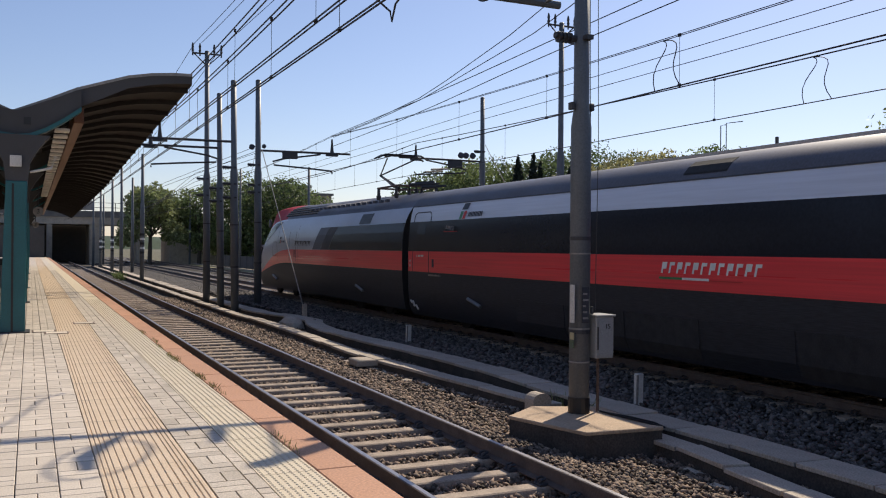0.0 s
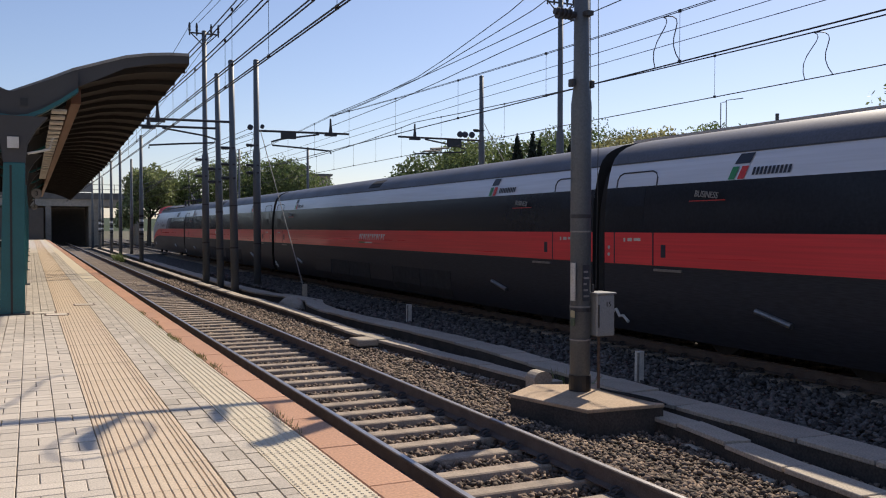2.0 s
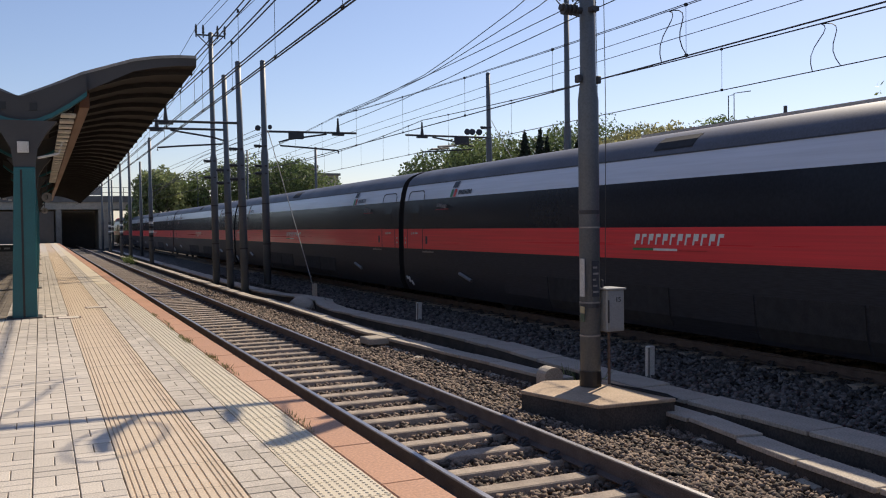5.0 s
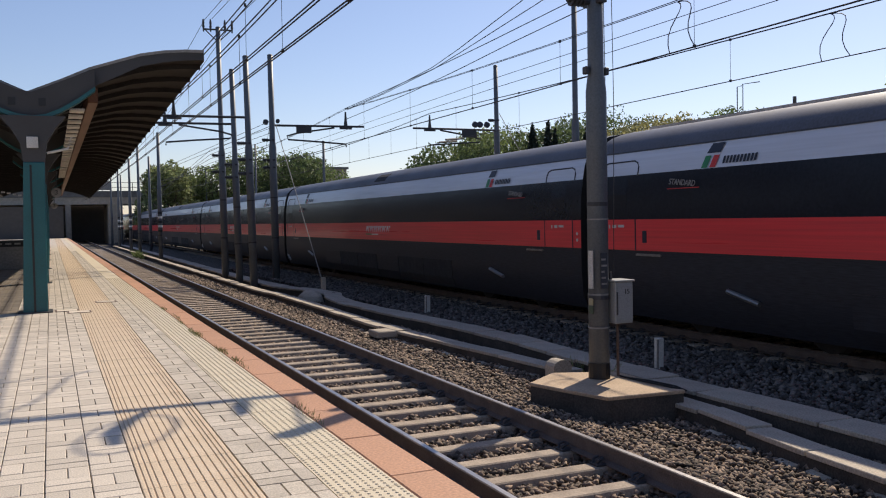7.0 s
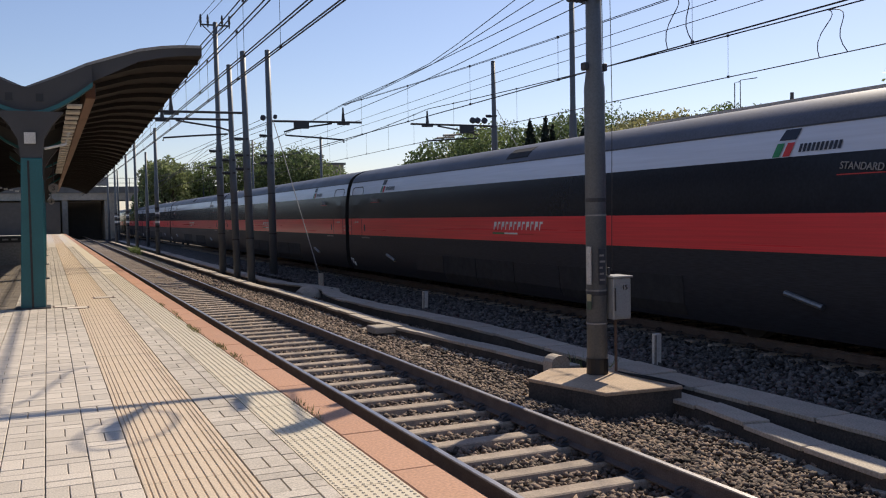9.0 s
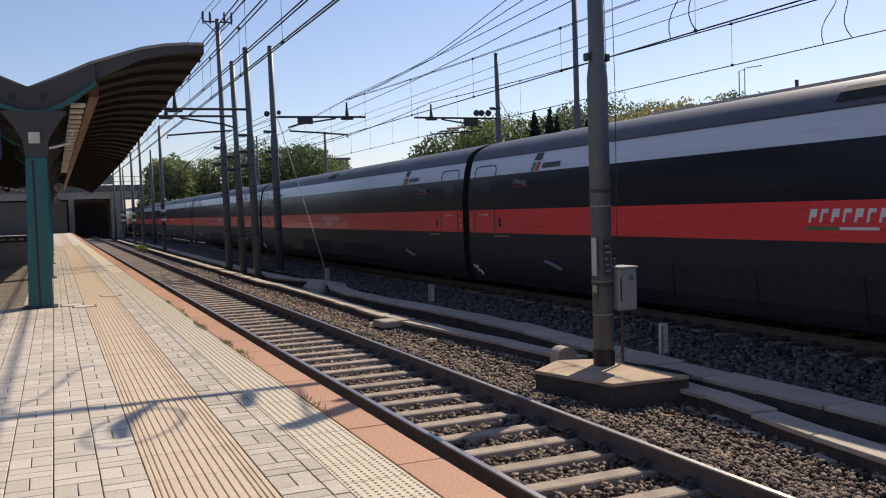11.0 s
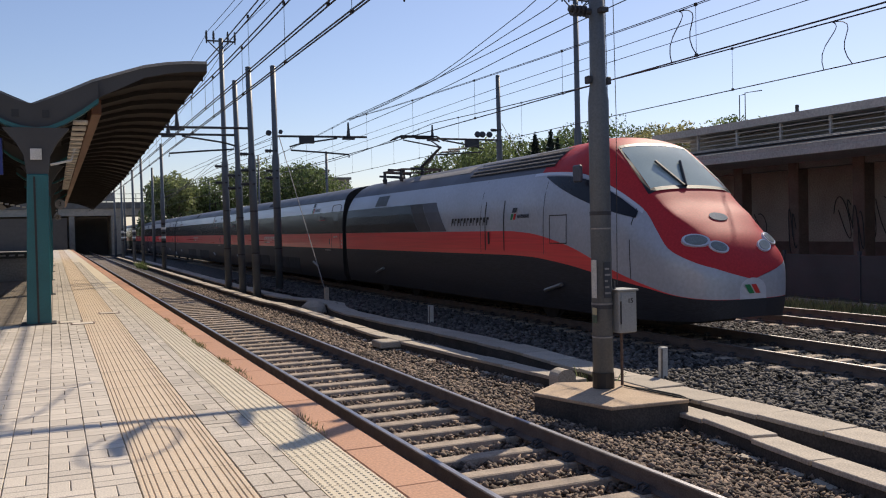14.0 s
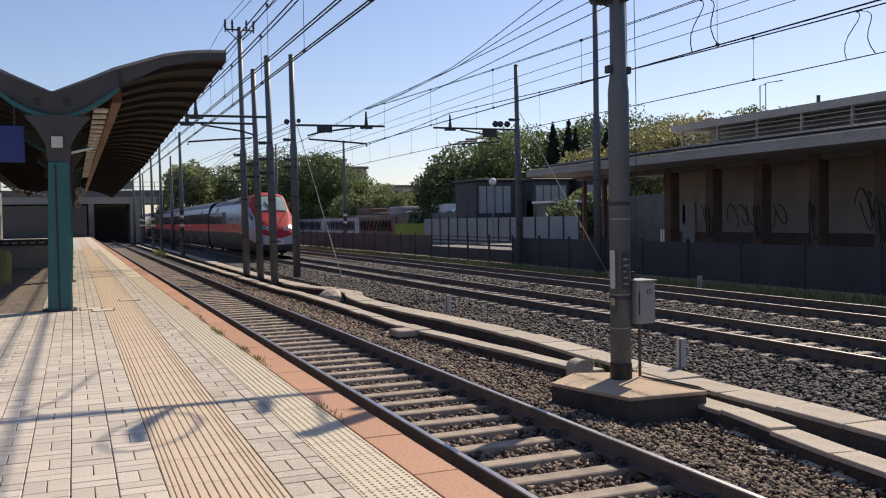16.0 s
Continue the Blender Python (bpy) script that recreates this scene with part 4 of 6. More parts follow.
# ---------------------------------------------------------------- fittings on the thick mast
def mast_fittings(t):
    x, y, b = 0.0, 0.0, 0.4
    part("base_collar", tube([(0, 0, 0.34), (0, 0, 0.56)], 0.146, 16), "black", t, "black painted collar at the foot")
    bx = part("switch_box", box(0.13, -0.2, 0.68 + b, 0.41, 0.12, 1.23 + b, 0.012), "box", t, "pale grey switch box")
    part("lid", box(0.11, -0.22, 1.23 + b, 0.43, 0.14, 1.255 + b, 0.006), "box", bx)
    part("box_door", box(0.16, -0.212, 0.72 + b, 0.38, -0.203, 1.19 + b), "box", bx)
    part("hinge", tube([(0.15, -0.215, 0.8 + b), (0.15, -0.215, 1.1 + b)], 0.01, 6), "darksteel", bx)
    text_part("box_mark", "15", 0.09, Matrix(((1, 0, 0, 0.3), (0, 0, -1, -0.214), (0, 1, 0, 1.1 + b), (0, 0, 0, 1))), "black", bx)
    part("knob", tube([(0.16, -0.05, 1.25 + b), (0.16, -0.05, 1.36 + b)], 0.022, 8), "darksteel", bx)
    part("conduit", tube([(0.27, -0.04, 0.36), (0.27, -0.04, 0.7 + b)], 0.02, 8), "pillar", t, "rusty conduit pipe below the box")
    part("sign_strip", box(-0.155, -0.10, 1.15 + b, -0.141, -0.0, 1.65 + b), "whitedirty", t, "narrow white warning plate")
    part("sign_strip", box(-0.06, -0.150, 1.15 + b, 0.045, -0.140, 1.62 + b), "fence", t, "dark notice plate")
    for k in range(5):
        part("notice_bar", box(-0.05, -0.156, 1.2 + b + 0.08 * k, 0.035 - 0.02 * (k % 3), -0.151, 1.225 + b + 0.08 * k), "cladding", t)
    part("sticker", box(-0.152, -0.09, 0.93 + b, -0.141, 0.0, 1.02 + b), "yellow", t, "faded yellow sticker")
    part("sticker", box(-0.152, -0.09, 0.82 + b, -0.141, 0.0, 0.92 + b), "fadedgreen", t, "faded green sticker")
    for z in (0.62, 1.06, 2.05):
        part("strap", tube([(0, 0, z + b), (0, 0, z + 0.02 + b)], 0.143, 16), "cladding", t, "pale metal strap")
    for s in (-1, 1):
        part("shoulder_lug", box(s * 0.15 - 0.03, -0.05, 3.96 + b, s * 0.15 + 0.03, 0.05, 4.06 + b, 0.01), "darksteel", t)
    add_brackets(t, (4.9 + b,), -1)
    for q in (0.19, 0.32):
        part("hanging_cable", tube([(q, 0.1, 5.9 + b), (q + 0.04, 0.12, 3.6 + b), (q - 0.04, 0.05, 1.3 + b)], 0.006, 4), "wire", t)
    # unseen bracket arm, insulators and jumpers, placed to cast shadows on the platform
    zz, dy = 5.75 + b, 1.36
    # The outrigger is added only to tie that arm to the mast.
    part("outrigger", tube([(0, 0, zz), (0.25, dy, zz)], 0.022, 8), "steel", t, "short grey tube added to hold the unseen arm")
    arm = part("bracket_arm", tube([(0.5, dy, zz), (-3.4, dy, zz)], 0.06, 8), "steel", t, "unseen grey arm placed to cast its shadow")
    part("arm_insulator", tube([(-0.2, dy, zz), (-0.17, dy - 0.2, zz + 0.08), (-0.13, dy - 0.5, zz + 0.2)], [0.035, 0.07, 0.04], 10), "darksteel", arm)
    part("arm_insulator", tube([(-1.0, dy - 0.1, zz), (-1.12, dy - 0.4, zz + 0.05), (-1.21, dy - 0.7, zz + 0.1), (-1.21, dy - 1.1, zz + 0.1)], [0.04, 0.06, 0.07, 0.04], 10), "darksteel", arm)
    part("registration_arm", tube([(-1.2, dy, zz), (-1.6, dy + 0.02, zz - 0.12), (-2.8, dy + 0.02, zz - 0.18)], 0.022, 6), "darksteel", arm)
    part("wire_post", tube([(-2.7, dy, zz), (-2.7, dy, zz + 0.5)], [0.05, 0.03], 8), "darksteel", arm)
    part("jumper_loop", tube([(-1.12, 0.56 + 0.5 * math.cos(u), zz + 0.08 + 0.39 * math.sin(u)) for u in np.linspace(0, math.tau, 30)], 0.018, 5), "wire", arm)
    part("jumper_wire", tube([(-1.2, dy, zz), (-1.2, 1.9, zz + 0.8), (-1.2, 2.36, zz + 0.97), (-1.2, 2.6, zz + 0.7), (-1.2, 3.19, zz + 0.5), (-1.2, 3.68, zz + 0.38), (-1.2, 3.84, zz + 0.13), (-1.22, 3.86, zz + 0.3), (-1.7, 3.7, zz + 0.55), (-2.75, 3.4, zz + 0.55)], 0.018, 5), "wire", arm)


mast_fittings(near_mast)


def cantilever(t, x0, z, x1, dirs, name="bracket_arm"):
    """A level tube from a mast, with its registration arm and insulators; x in the mast's own space."""
    s = 1 if x1 > x0 else -1
    a = part(name, tube([(x0, 0, z), (x1, 0, z + 0.02)], 0.045, 8), "darksteel", t)
    xm = x1 - s * 0.8
    part("wire_post", tube([(xm, 0, z), (xm, 0, z + 0.35), (xm, 0, z + 0.62)], [0.09, 0.05, 0.035], 8), "darksteel", a)
    part("clamp", box(xm - 0.25, -0.07, z - 0.1, xm + 0.25, 0.07, z - 0.02), "darksteel", a)
    if dirs:
        xr = x1 - s * 1.3
        part("registration_arm", tube([(xr, 0, z - 0.05), (xr - s * 1.6, 0, z - 0.3), (xr - s * 2.0, 0, z - 0.42), (xr - s * 1.95, 0, z - 0.56), (xr - s * 0.6, 0, z - 0.64), (xr + s * 0.5, 0, z - 0.72), (xr + s * 0.5, 0, z - 0.84)], 0.038, 6), "darksteel", a)
    return a


B0 = 0.4
cantilever(M4, 0, 6.0 + B0, 3.9, True)
a = part("weight_plate", box(1.0, -0.06, 5.72 + B0, 1.62, 0.06, 5.98 + B0, 0.01), "darksteel", M4, "dark hanging plate")
part("pulley_wheel", tube([(-0.25, -0.04, 6.15 + B0), (-0.25, 0.04, 6.1 + B0)], 0.11, 14), "darksteel", M4)
part("pulley_wheel", tube([(0.24, -0.04, 6.2 + B0), (0.24, 0.04, 6.15 + B0)], 0.08, 14), "darksteel", M4)
add_brackets(M4, (5.4 + B0, 4.6 + B0, 4.3 + B0), -1)
cantilever(MR, 0, 6.15 + B0, -4.15, True)
part("weight_plate", box(-1.75, -0.06, 5.8 + B0, -1.05, 0.06, 6.12 + B0, 0.01), "darksteel", MR, "dark hanging plate")
for q in (-0.5, -0.85, -1.1):
    part("pulley_wheel", tube([(q, -0.05, 6.42 + B0), (q, 0.05, 6.36 + B0)], 0.14, 12), "darksteel", MR)
for k in range(2):
    part("feeder_insulator", tube([(-2.0 - 0.3 * k, -0.5, 5.7 + B0 - 0.12 * k), (-3.2 - 0.3 * k, -1.4, 5.55 + B0 - 0.12 * k)], 0.05, 6), "darksteel", MR)
add_brackets(MR, (6.6 + B0,), -1)
cantilever(M3, 0, 5.95 + B0, -3.4, False)
cantilever(M2, 0, 6.0 + B0, -3.4, True)
add_brackets(M3, (5.0 + B0, 4.4 + B0, 3.9 + B0), -1)
add_brackets(M2, (4.4 + B0, 3.9 + B0), -1)
add_brackets(M1, (5.0 + B0, 4.3 + B0), -1)


# ---------------------------------------------------------------- overhead wires
def line(parent, name, pts, r=0.009):
    """A wire through points, with a fine round section."""
    return part(name, tube(pts, r, 5, caps=False), "wire", parent)


def sag(x, y0, y1, z0, z1, drop, n=14):
    return [(x, y0 + (y1 - y0) * t, z0 + (z1 - z0) * t - 4 * drop * t * (1 - t)) for t in np.linspace(0, 1, n)]


def catenary(x, contact, mess, supports, drops, label, twin=0.0, jumpers=(), drop=0.16):
    t = thing("overhead_line", label, "overhead wire", "overhead line wires")
    for a0, b0 in zip(supports, supports[1:]):
        for q in ((-twin, twin) if twin else (0.0,)):
            line(t, "messenger_wire", sag(x + q, a0, b0, mess, mess, drop), 0.015 if x < 6 else 0.009)
            line(t, "contact_wire", sag(x + q * 0.6, a0, b0, contact, contact, 0.01, 4), 0.014 if x < 6 else 0.009)
        n = drops
        for k in range(n):
            u = (k + 0.5) / n
            y = a0 + (b0 - a0) * u
            zt = mess - 4 * drop * u * (1 - u)
            d = line(t, "dropper", [(x, y, zt), (x, y, contact)], 0.005)
            for z in (zt, contact):
                part("dropper_clamp", box(x - 0.02, y - 0.03, z - 0.03, x + 0.02, y + 0.03, z + 0.03), "wire", d)
    for y in jumpers:
        pts = []
        for u in np.linspace(0, 1, 20):
            hh = math.sin(min(1.0, 2.2 * min(u, 1 - u)) * math.pi / 2)
            pts.append((x + 0.02, y - 0.38 + 0.76 * u + 0.12 * math.sin(u * math.tau * 2.5), contact + (mess - drop - contact) * hh))
        line(t, "jumper_loop", pts, 0.011)
    return t


catenary(TRACK_A - 0.05, 5.475, 6.75, [-14, 9.85, 33.0, 62, 84], 4, "second pair of copper wires above the platform track", twin=0.06)
catenary(TRACK_A, 5.14, 6.3, [-14, 9.85, 33.0, 62, 84, 112], 6, "paired copper wires above the platform track", twin=0.05)
catenary(TRACK_B, 5.31, 6.74, [-18, 35.5, 84, 119], 11, "twin copper wires above the middle track", twin=0.04, jumpers=(14.0,), drop=0.48)
catenary(TRACK_C, 5.42, 6.83, [-18, 36.5, 70, 118], 10, "copper wires above the far track", twin=0.03, jumpers=(14.2,), drop=0.43)
tens = thing("tension_wires", "slack tensioning wires rising from the bracket arm", "overhead wire", "overhead line wires")
for x, run in ((11.36, ((-6, 14.4), (8, 10.3), (14, 8.95), (20.3, 7.72), (24.2, 7.19), (26.3, 6.96), (31, 6.77), (35.4, 6.72))),
               (11.42, ((-6, 13.2), (8, 9.6), (14, 8.4), (19.2, 7.53), (24.2, 7.09), (26.3, 6.92), (31, 6.76), (35.4, 6.7))),
               (11.30, ((-6, 7.8), (8, 7.42), (17.9, 7.13), (22.3, 6.98), (26.3, 6.87), (31.7, 6.79), (35.4, 6.74))),
               (11.33, ((-6, 7.4), (8, 7.1), (17.9, 6.84), (20.7, 6.74), (24.2, 6.57), (28, 6.42), (35.4, 6.3)))):
    line(tens, "tension_wire", [(x, y, z) for y, z in run], 0.012)
feed = thing("feeder_wires", "feeder cables strung along the fence-side masts", "overhead wire", "overhead line wires")
for x, z in ((18.9, 8.49), (18.95, 8.07)):
    line(feed, "feeder_wire", [(x, -10, z), (x, 36.5, z + 0.04), (x + 0.5, 70, z), (x + 0.8, 118, z)], 0.013)
feed2 = thing("feeder_wires", "feeder cables on the forked crossarm of the tall mast", "overhead wire", "overhead line wires")
for x in (6.27, 7.45):
    line(feed2, "feeder_wire", sag(x, -12, 38.7, 10.8, 10.75, 0.45) , 0.012)
    line(feed2, "feeder_wire", sag(x, 38.7, 100, 10.75, 9.0, 0.6), 0.012)
line(feed2, "feeder_wire", sag(6.57, -12, 38.7, 10.9, 10.8, 0.5), 0.012)
feed3 = thing("anchor_wires", "slanting anchor cables between the grey masts", "overhead wire", "overhead line wires")
for z in (6.2, 6.0):
    line(feed3, "anchor_wire", [(8.3, 35.5, z), (7.6, 60, z - 0.1), (6.8, 77, z - 0.6)], 0.012)
    for k in range(3):
        line(feed3, "anchor_wire", [(8.25, 35.6, z - 0.3 - 0.45 * k), (6.9, 42, z - 0.7 - 0.4 * k), (6.8, 62, 4.2 + 0.4 * k)], 0.01)
line(feed3, "anchor_wire", [(8.4, 35.5, 7.1), (11.3, 50, 6.3), (11.36, 84, 6.4)], 0.01)


def stay(a, b, label):
    t = thing("guy_wire", label, "guy wire", "mast stays")
    part("rod", tube([a, b], 0.016, 6), "cladding", t)
    part("ground_anchor", box(b[0] - 0.07, b[1] - 0.07, b[2] - 0.35, b[0] + 0.07, b[1] + 0.07, b[2] + 0.25, 0.01), "concrete", t)


stay((8.4, 35.3, 6.0), (8.22, 28.4, 0.0), "pale slanting guy wire of the grey mast")
stay((18.95, 36.2, 6.9), (18.35, 28.0, -0.2), "pale slanting guy wire beside the fence")


# ---------------------------------------------------------------- small trackside things
def marker_post(x, y, h, label):
    t = thing("marker_post", label, "marker post", "white marker posts")
    t.matrix_basis = pose(x, y, -0.42, 0, 1, 8)
    part("post", box(-0.06, -0.045, 0, 0.06, 0.045, h, 0.01), "whitedirty", t)
    part("groove", box(-0.066, -0.05, 0.05, -0.05, -0.02, h - 0.02), "concrete_dark", t)


marker_post(8.18, 10.65, 0.71, "short whitish concrete marker post in the ballast")
marker_post(8.38, 19.93, 0.67, "short whitish concrete marker post in the ballast")
marker_post(17.95, 22.4, 0.62, "short pale concrete marker post in the weeds")
t = thing("junction_hood", "rounded grey concrete junction hood beside the trough", "cable hood")
bm = bmesh.new()
prof = [(-0.2, -0.3), (-0.2, 0.0)] + [(0.2 * -math.cos(u), 0.0 + 0.12 * math.sin(u)) for u in np.linspace(0.2, math.pi - 0.2, 8)] + [(0.2, 0.0), (0.2, -0.3)]
rows = [[(6.72 + px * 0.75, yy, pz * 0.9 - 0.07) for px, pz in prof] for yy in (10.95, 11.2)]
grid(rows, bm)
for r in rows:
    bm.faces.new([bm.verts.new(p) for p in r])
part("hood", bm, "concrete", t)
t = thing("cable_cover", "small concrete cover slab lying on the ballast", "cover slab")
part("slab", box(6.1, 17.2, -0.34, 6.6, 17.75, -0.2, 0.02), "concrete", t)
t = thing("anchor_block", "sand-coloured lump of concrete round the stay anchor", "concrete block")
bm = bmesh.new()
bmesh.ops.create_icosphere(bm, subdivisions=2, radius=0.5)
for v in bm.verts:
    v.co = Vector((7.45, 27.2, -0.42)) + Vector((v.co.x * 0.8, v.co.y * 1.5, max(0, v.co.z) * 0.8)) * (1 + 0.12 * noise.noise(v.co * 4))
part("block", bm, "concrete", t)
cable = thing("loose_cable", "black cables trailing over the footing slab", "cable")
for q in (0.0, 0.09):
    part("cable", tube([(6.9, 9.8 - q, -0.03), (6.95 + q, 9.3, -0.035), (7.0 + q, 8.9, -0.035), (7.1, 8.7, -0.06)], 0.012, 6), "rubber", cable)


# ---------------------------------------------------------------- canopy of the platform
CY0, CY1 = 17.8, 74.0
ROOF_R = [(-0.30, 4.53), (0.27, 4.78), (0.77, 5.02), (1.27, 5.19), (1.69, 5.33), (2.11, 5.41), (2.5, 5.45), (2.86, 5.46)]
TEAL = [(-1.15, 4.46), (-0.95, 4.29), (-0.7, 4.15), (-0.46, 4.07), (-0.23, 4.04), (0.0, 4.07), (0.25, 4.18), (0.55, 4.37), (0.85, 4.60)]


def dip(y, x):
    """The roof's edge falls a little along the platform; the beam line stays level."""
    u = max(0.0, min(1.0, (x - 0.85) / 2.0)) if x > -0.3 else max(0.0, min(1.0, (-0.6 - x - 0.85) / 2.0))
    return -u * float(np.interp(y, [17.8, 28, 41, 74], [0, 0.31, 0.7, 1.05]))


canopy = thing("platform_canopy", "gull-wing station canopy with charcoal fascia and brown ribbed lining", "canopy")
LEFT = [(-0.6 - x, z) for x, z in ROOF_R[::-1]]
ys = list(np.linspace(CY0, CY1, 12))
for prof, nm in ((ROOF_R, "roof_wing"), (LEFT, "roof_wing")):
    bm = grid([[(x, y, z + dip(y, x)) for x, z in prof] for y in ys])
    grid([[(x, y, z - 0.05 + dip(y, x)) for x, z in prof] for y in ys], bm)
    part(nm, bm, "canopy_roof", canopy, "grey metal roof wing", smooth=True)
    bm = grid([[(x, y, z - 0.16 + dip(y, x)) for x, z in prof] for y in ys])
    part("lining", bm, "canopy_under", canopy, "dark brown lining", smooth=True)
    for k in range(40):
        y = CY0 + 0.5 + 1.4 * k
        if y > CY1:
            break
        bm = bmesh.new()
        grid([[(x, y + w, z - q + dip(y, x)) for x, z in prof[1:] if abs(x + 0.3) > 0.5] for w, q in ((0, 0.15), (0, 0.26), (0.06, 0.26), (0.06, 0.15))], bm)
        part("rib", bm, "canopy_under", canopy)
    # trim and fascia at the end and along the edge
    bm = grid([[(x, CY0 - 0.02, z + 0.02) for x, z in prof], [(x, CY0 - 0.02, z - 0.035) for x, z in prof]])
    part("edge_trim", bm, "cladding", canopy, "pale metal edge strip")
    deep = [(x, z - float(np.interp(abs(x + 0.3), [0, 0.5, 1.15, 2.0, 3.2], [0.40, 0.42, 0.36, 0.22, 0.17]))) for x, z in prof]
    part("end_fascia", grid([[(x, CY0, z - 0.02) for x, z in prof], [(x, CY0, z) for x, z in deep]]), "canopy_face", canopy)
    xe = prof[-1][0] if prof is ROOF_R else prof[0][0]
    part("edge_fascia", grid([[(xe, y, 5.46 + q + dip(y, xe)) for q in (0.02, -0.2)] for y in ys]), "canopy_face", canopy)
part("valley_gutter", box(-0.42, CY0, 4.42, -0.18, CY1, 4.52), "canopy_roof", canopy)
part("edge_beam", box(0.74, CY0 + 0.3, 4.42, 0.92, CY1, 4.72, 0.01), "wood", canopy, "orange-brown longitudinal beam")
for k in range(26):
    y = CY0 + 0.4 + 1.0 * k
    part("cable_tray_slat", box(0.42, y, 4.28, 0.68, y + 0.45, 4.32), "whitedirty", canopy, "pale slat of a striped tray")
for k in range(7):
    y = 17.65 + 9.0 * k
    fr = part("frame_web", grid([[(x, y, z + 0.03) for x, z in TEAL], [(x, y, min(z + 0.55, float(np.interp(abs(x + 0.3), [0, 0.57, 1.15, 1.6], [4.5, 4.74, 4.98, 5.1])))) for x, z in TEAL]]), "canopy_face", canopy, "charcoal gull-shaped frame")
    bm = grid([[(x, yy, z + q) for x, z in TEAL] for yy, q in ((y - 0.12, 0.05), (y - 0.12, -0.03), (y + 0.12, -0.03), (y + 0.12, 0.05))])
    part("frame_flange", bm, "teal", fr, "teal curved lower flange")
    for s in (-1, 1):
        part("web_opening", box(-0.3 + s * 0.25 - 0.06, y - 0.015, 4.28, -0.3 + s * 0.25 + 0.06, y - 0.004, 4.42), "black", fr)
    col = part("column", box(-0.47, y - 0.2, PZ - 0.03, -0.06, y + 0.2, 3.25, 0.015), "teal", canopy, "teal steel column")
    for v in col.data.vertices:
        if v.co.z > 2:
            v.co.x = -0.265 + (v.co.x + 0.265) * 0.86 + 0.05
    part("column_seam", box(-0.29, y - 0.212, PZ, -0.255, y - 0.201, 3.2), "black", col)
    bm = grid([[(-0.215 + s * w, y + q, z) for s in (-1, 1)] for q in (-0.17,) for w, z in ((0.17, 3.2), (0.22, 3.6), (0.36, 3.85), (0.55, 4.08))])
    grid([[(-0.215 + s * w, y + 0.17, z) for s in (-1, 1)] for w, z in ((0.17, 3.2), (0.22, 3.6), (0.36, 3.85), (0.55, 4.08))], bm)
    for s in (-1, 1):
        grid([[(-0.215 + s * w, y + q, z) for q in (-0.17, 0.17)] for w, z in ((0.17, 3.2), (0.22, 3.6), (0.36, 3.85), (0.55, 4.08))], bm)
    part("column_head", bm, "canopy_face", col, "charcoal flared column head")
    part("base_plate", box(-0.56, y - 0.3, PZ - 0.01, 0.02, y + 0.3, PZ + 0.02), "darksteel", col)
t = thing("number_plate", "square pale plate on the column head", "sign")
part("plate", box(-0.325, 17.42, 3.5, -0.135, 17.455, 3.7, 0.004), "whitedirty", t)
t = thing("blue_sign", "plain dark blue hanging station sign", "sign")
part("panel", box(-2.7, 18.2, 3.28, -0.8, 18.28, 3.96, 0.01), "blue", t)
for x in (-2.3, -0.95):
    part("hanger", tube([(x, 18.24, 3.9), (x, 18.24, 4.3 - 0.35 * x)], 0.02, 6), "darksteel", t)
t = thing("camera_arm", "pale bracket arm on the column head", "bracket")
part("arm", tube([(0.0, 17.55, 3.42), (0.35, 17.55, 3.5), (0.42, 17.55, 3.72)], 0.025, 6), "whitedirty", t)
for y, z in ((34, 3.28), (52, 3.2)):
    t = thing("platform_sign", "round pale number sign hanging under the canopy", "sign", "hanging round signs")
    part("hanger", tube([(0.25, y, z), (0.25, y, 4.6)], 0.02, 6), "darksteel", t)
    part("disc", tube([(0.25, y - 0.04, z), (0.25, y + 0.04, z)], 0.17, 20), "cladding", t)
    text_part("numeral", "3", 0.23, Matrix(((1, 0, 0, 0.25), (0, 0, -1, y - 0.045), (0, 1, 0, z), (0, 0, 0, 1))), "black", t)

# things under the canopy
def wall_box(name, x0, y0, z0, x1, y1, z1, material, label, category="wall"):
    return tagged(part(name, box(x0, y0, z0, x1, y1, z1), material), label, category, kind="structure")


wall_box("stair_wall", -2.9, 36, PZ - 0.02, -0.75, 36.25, 1.62, "cladding", "grey stairwell parapet under the canopy")
t = thing("route_board", "long black direction board with pale bars", "sign")
part("board", box(-2.6, 35.9, 1.38, -0.8, 35.97, 1.6), "black", t)
for k in range(5):
    part("bar", box(-2.4 + 0.3 * k, 35.88, 1.46, -2.2 + 0.3 * k, 35.899, 1.52), "cladding", t)
# Added wall that keeps the open sky from brightening the covered platform.
wall_box("west_light_block", -5.2, 19, PZ - 0.02, -4.9, 74, 4.6, "concrete_dark", "dark wall added to block light under the canopy")
for k, y in enumerate((22.0, 24.5, 27.0)):
    t = thing("kiosk_panel", "dark glazed shelter panel with a pale metal post", "shelter", "shelter panels")
    part("glazing", box(-4.2, y, PZ, -4.16, y + 2.3, 3.0), "dark_glazing", t)
    part("post", box(-4.24, y - 0.05, PZ - 0.02, -4.12, y + 0.05, 3.1), "cladding", t)
t = thing("yellow_bin", "dull yellow-green litter bin under the canopy", "litter bin")
part("bin", tube([(-1.75, 26, PZ - 0.01), (-1.75, 26, 1.35), (-1.75, 26, 1.45)], [0.2, 0.22, 0.16], 14), "leaf_gold", t)
t = thing("strip_light", "long pale slatted strip light under the canopy", "lamp")
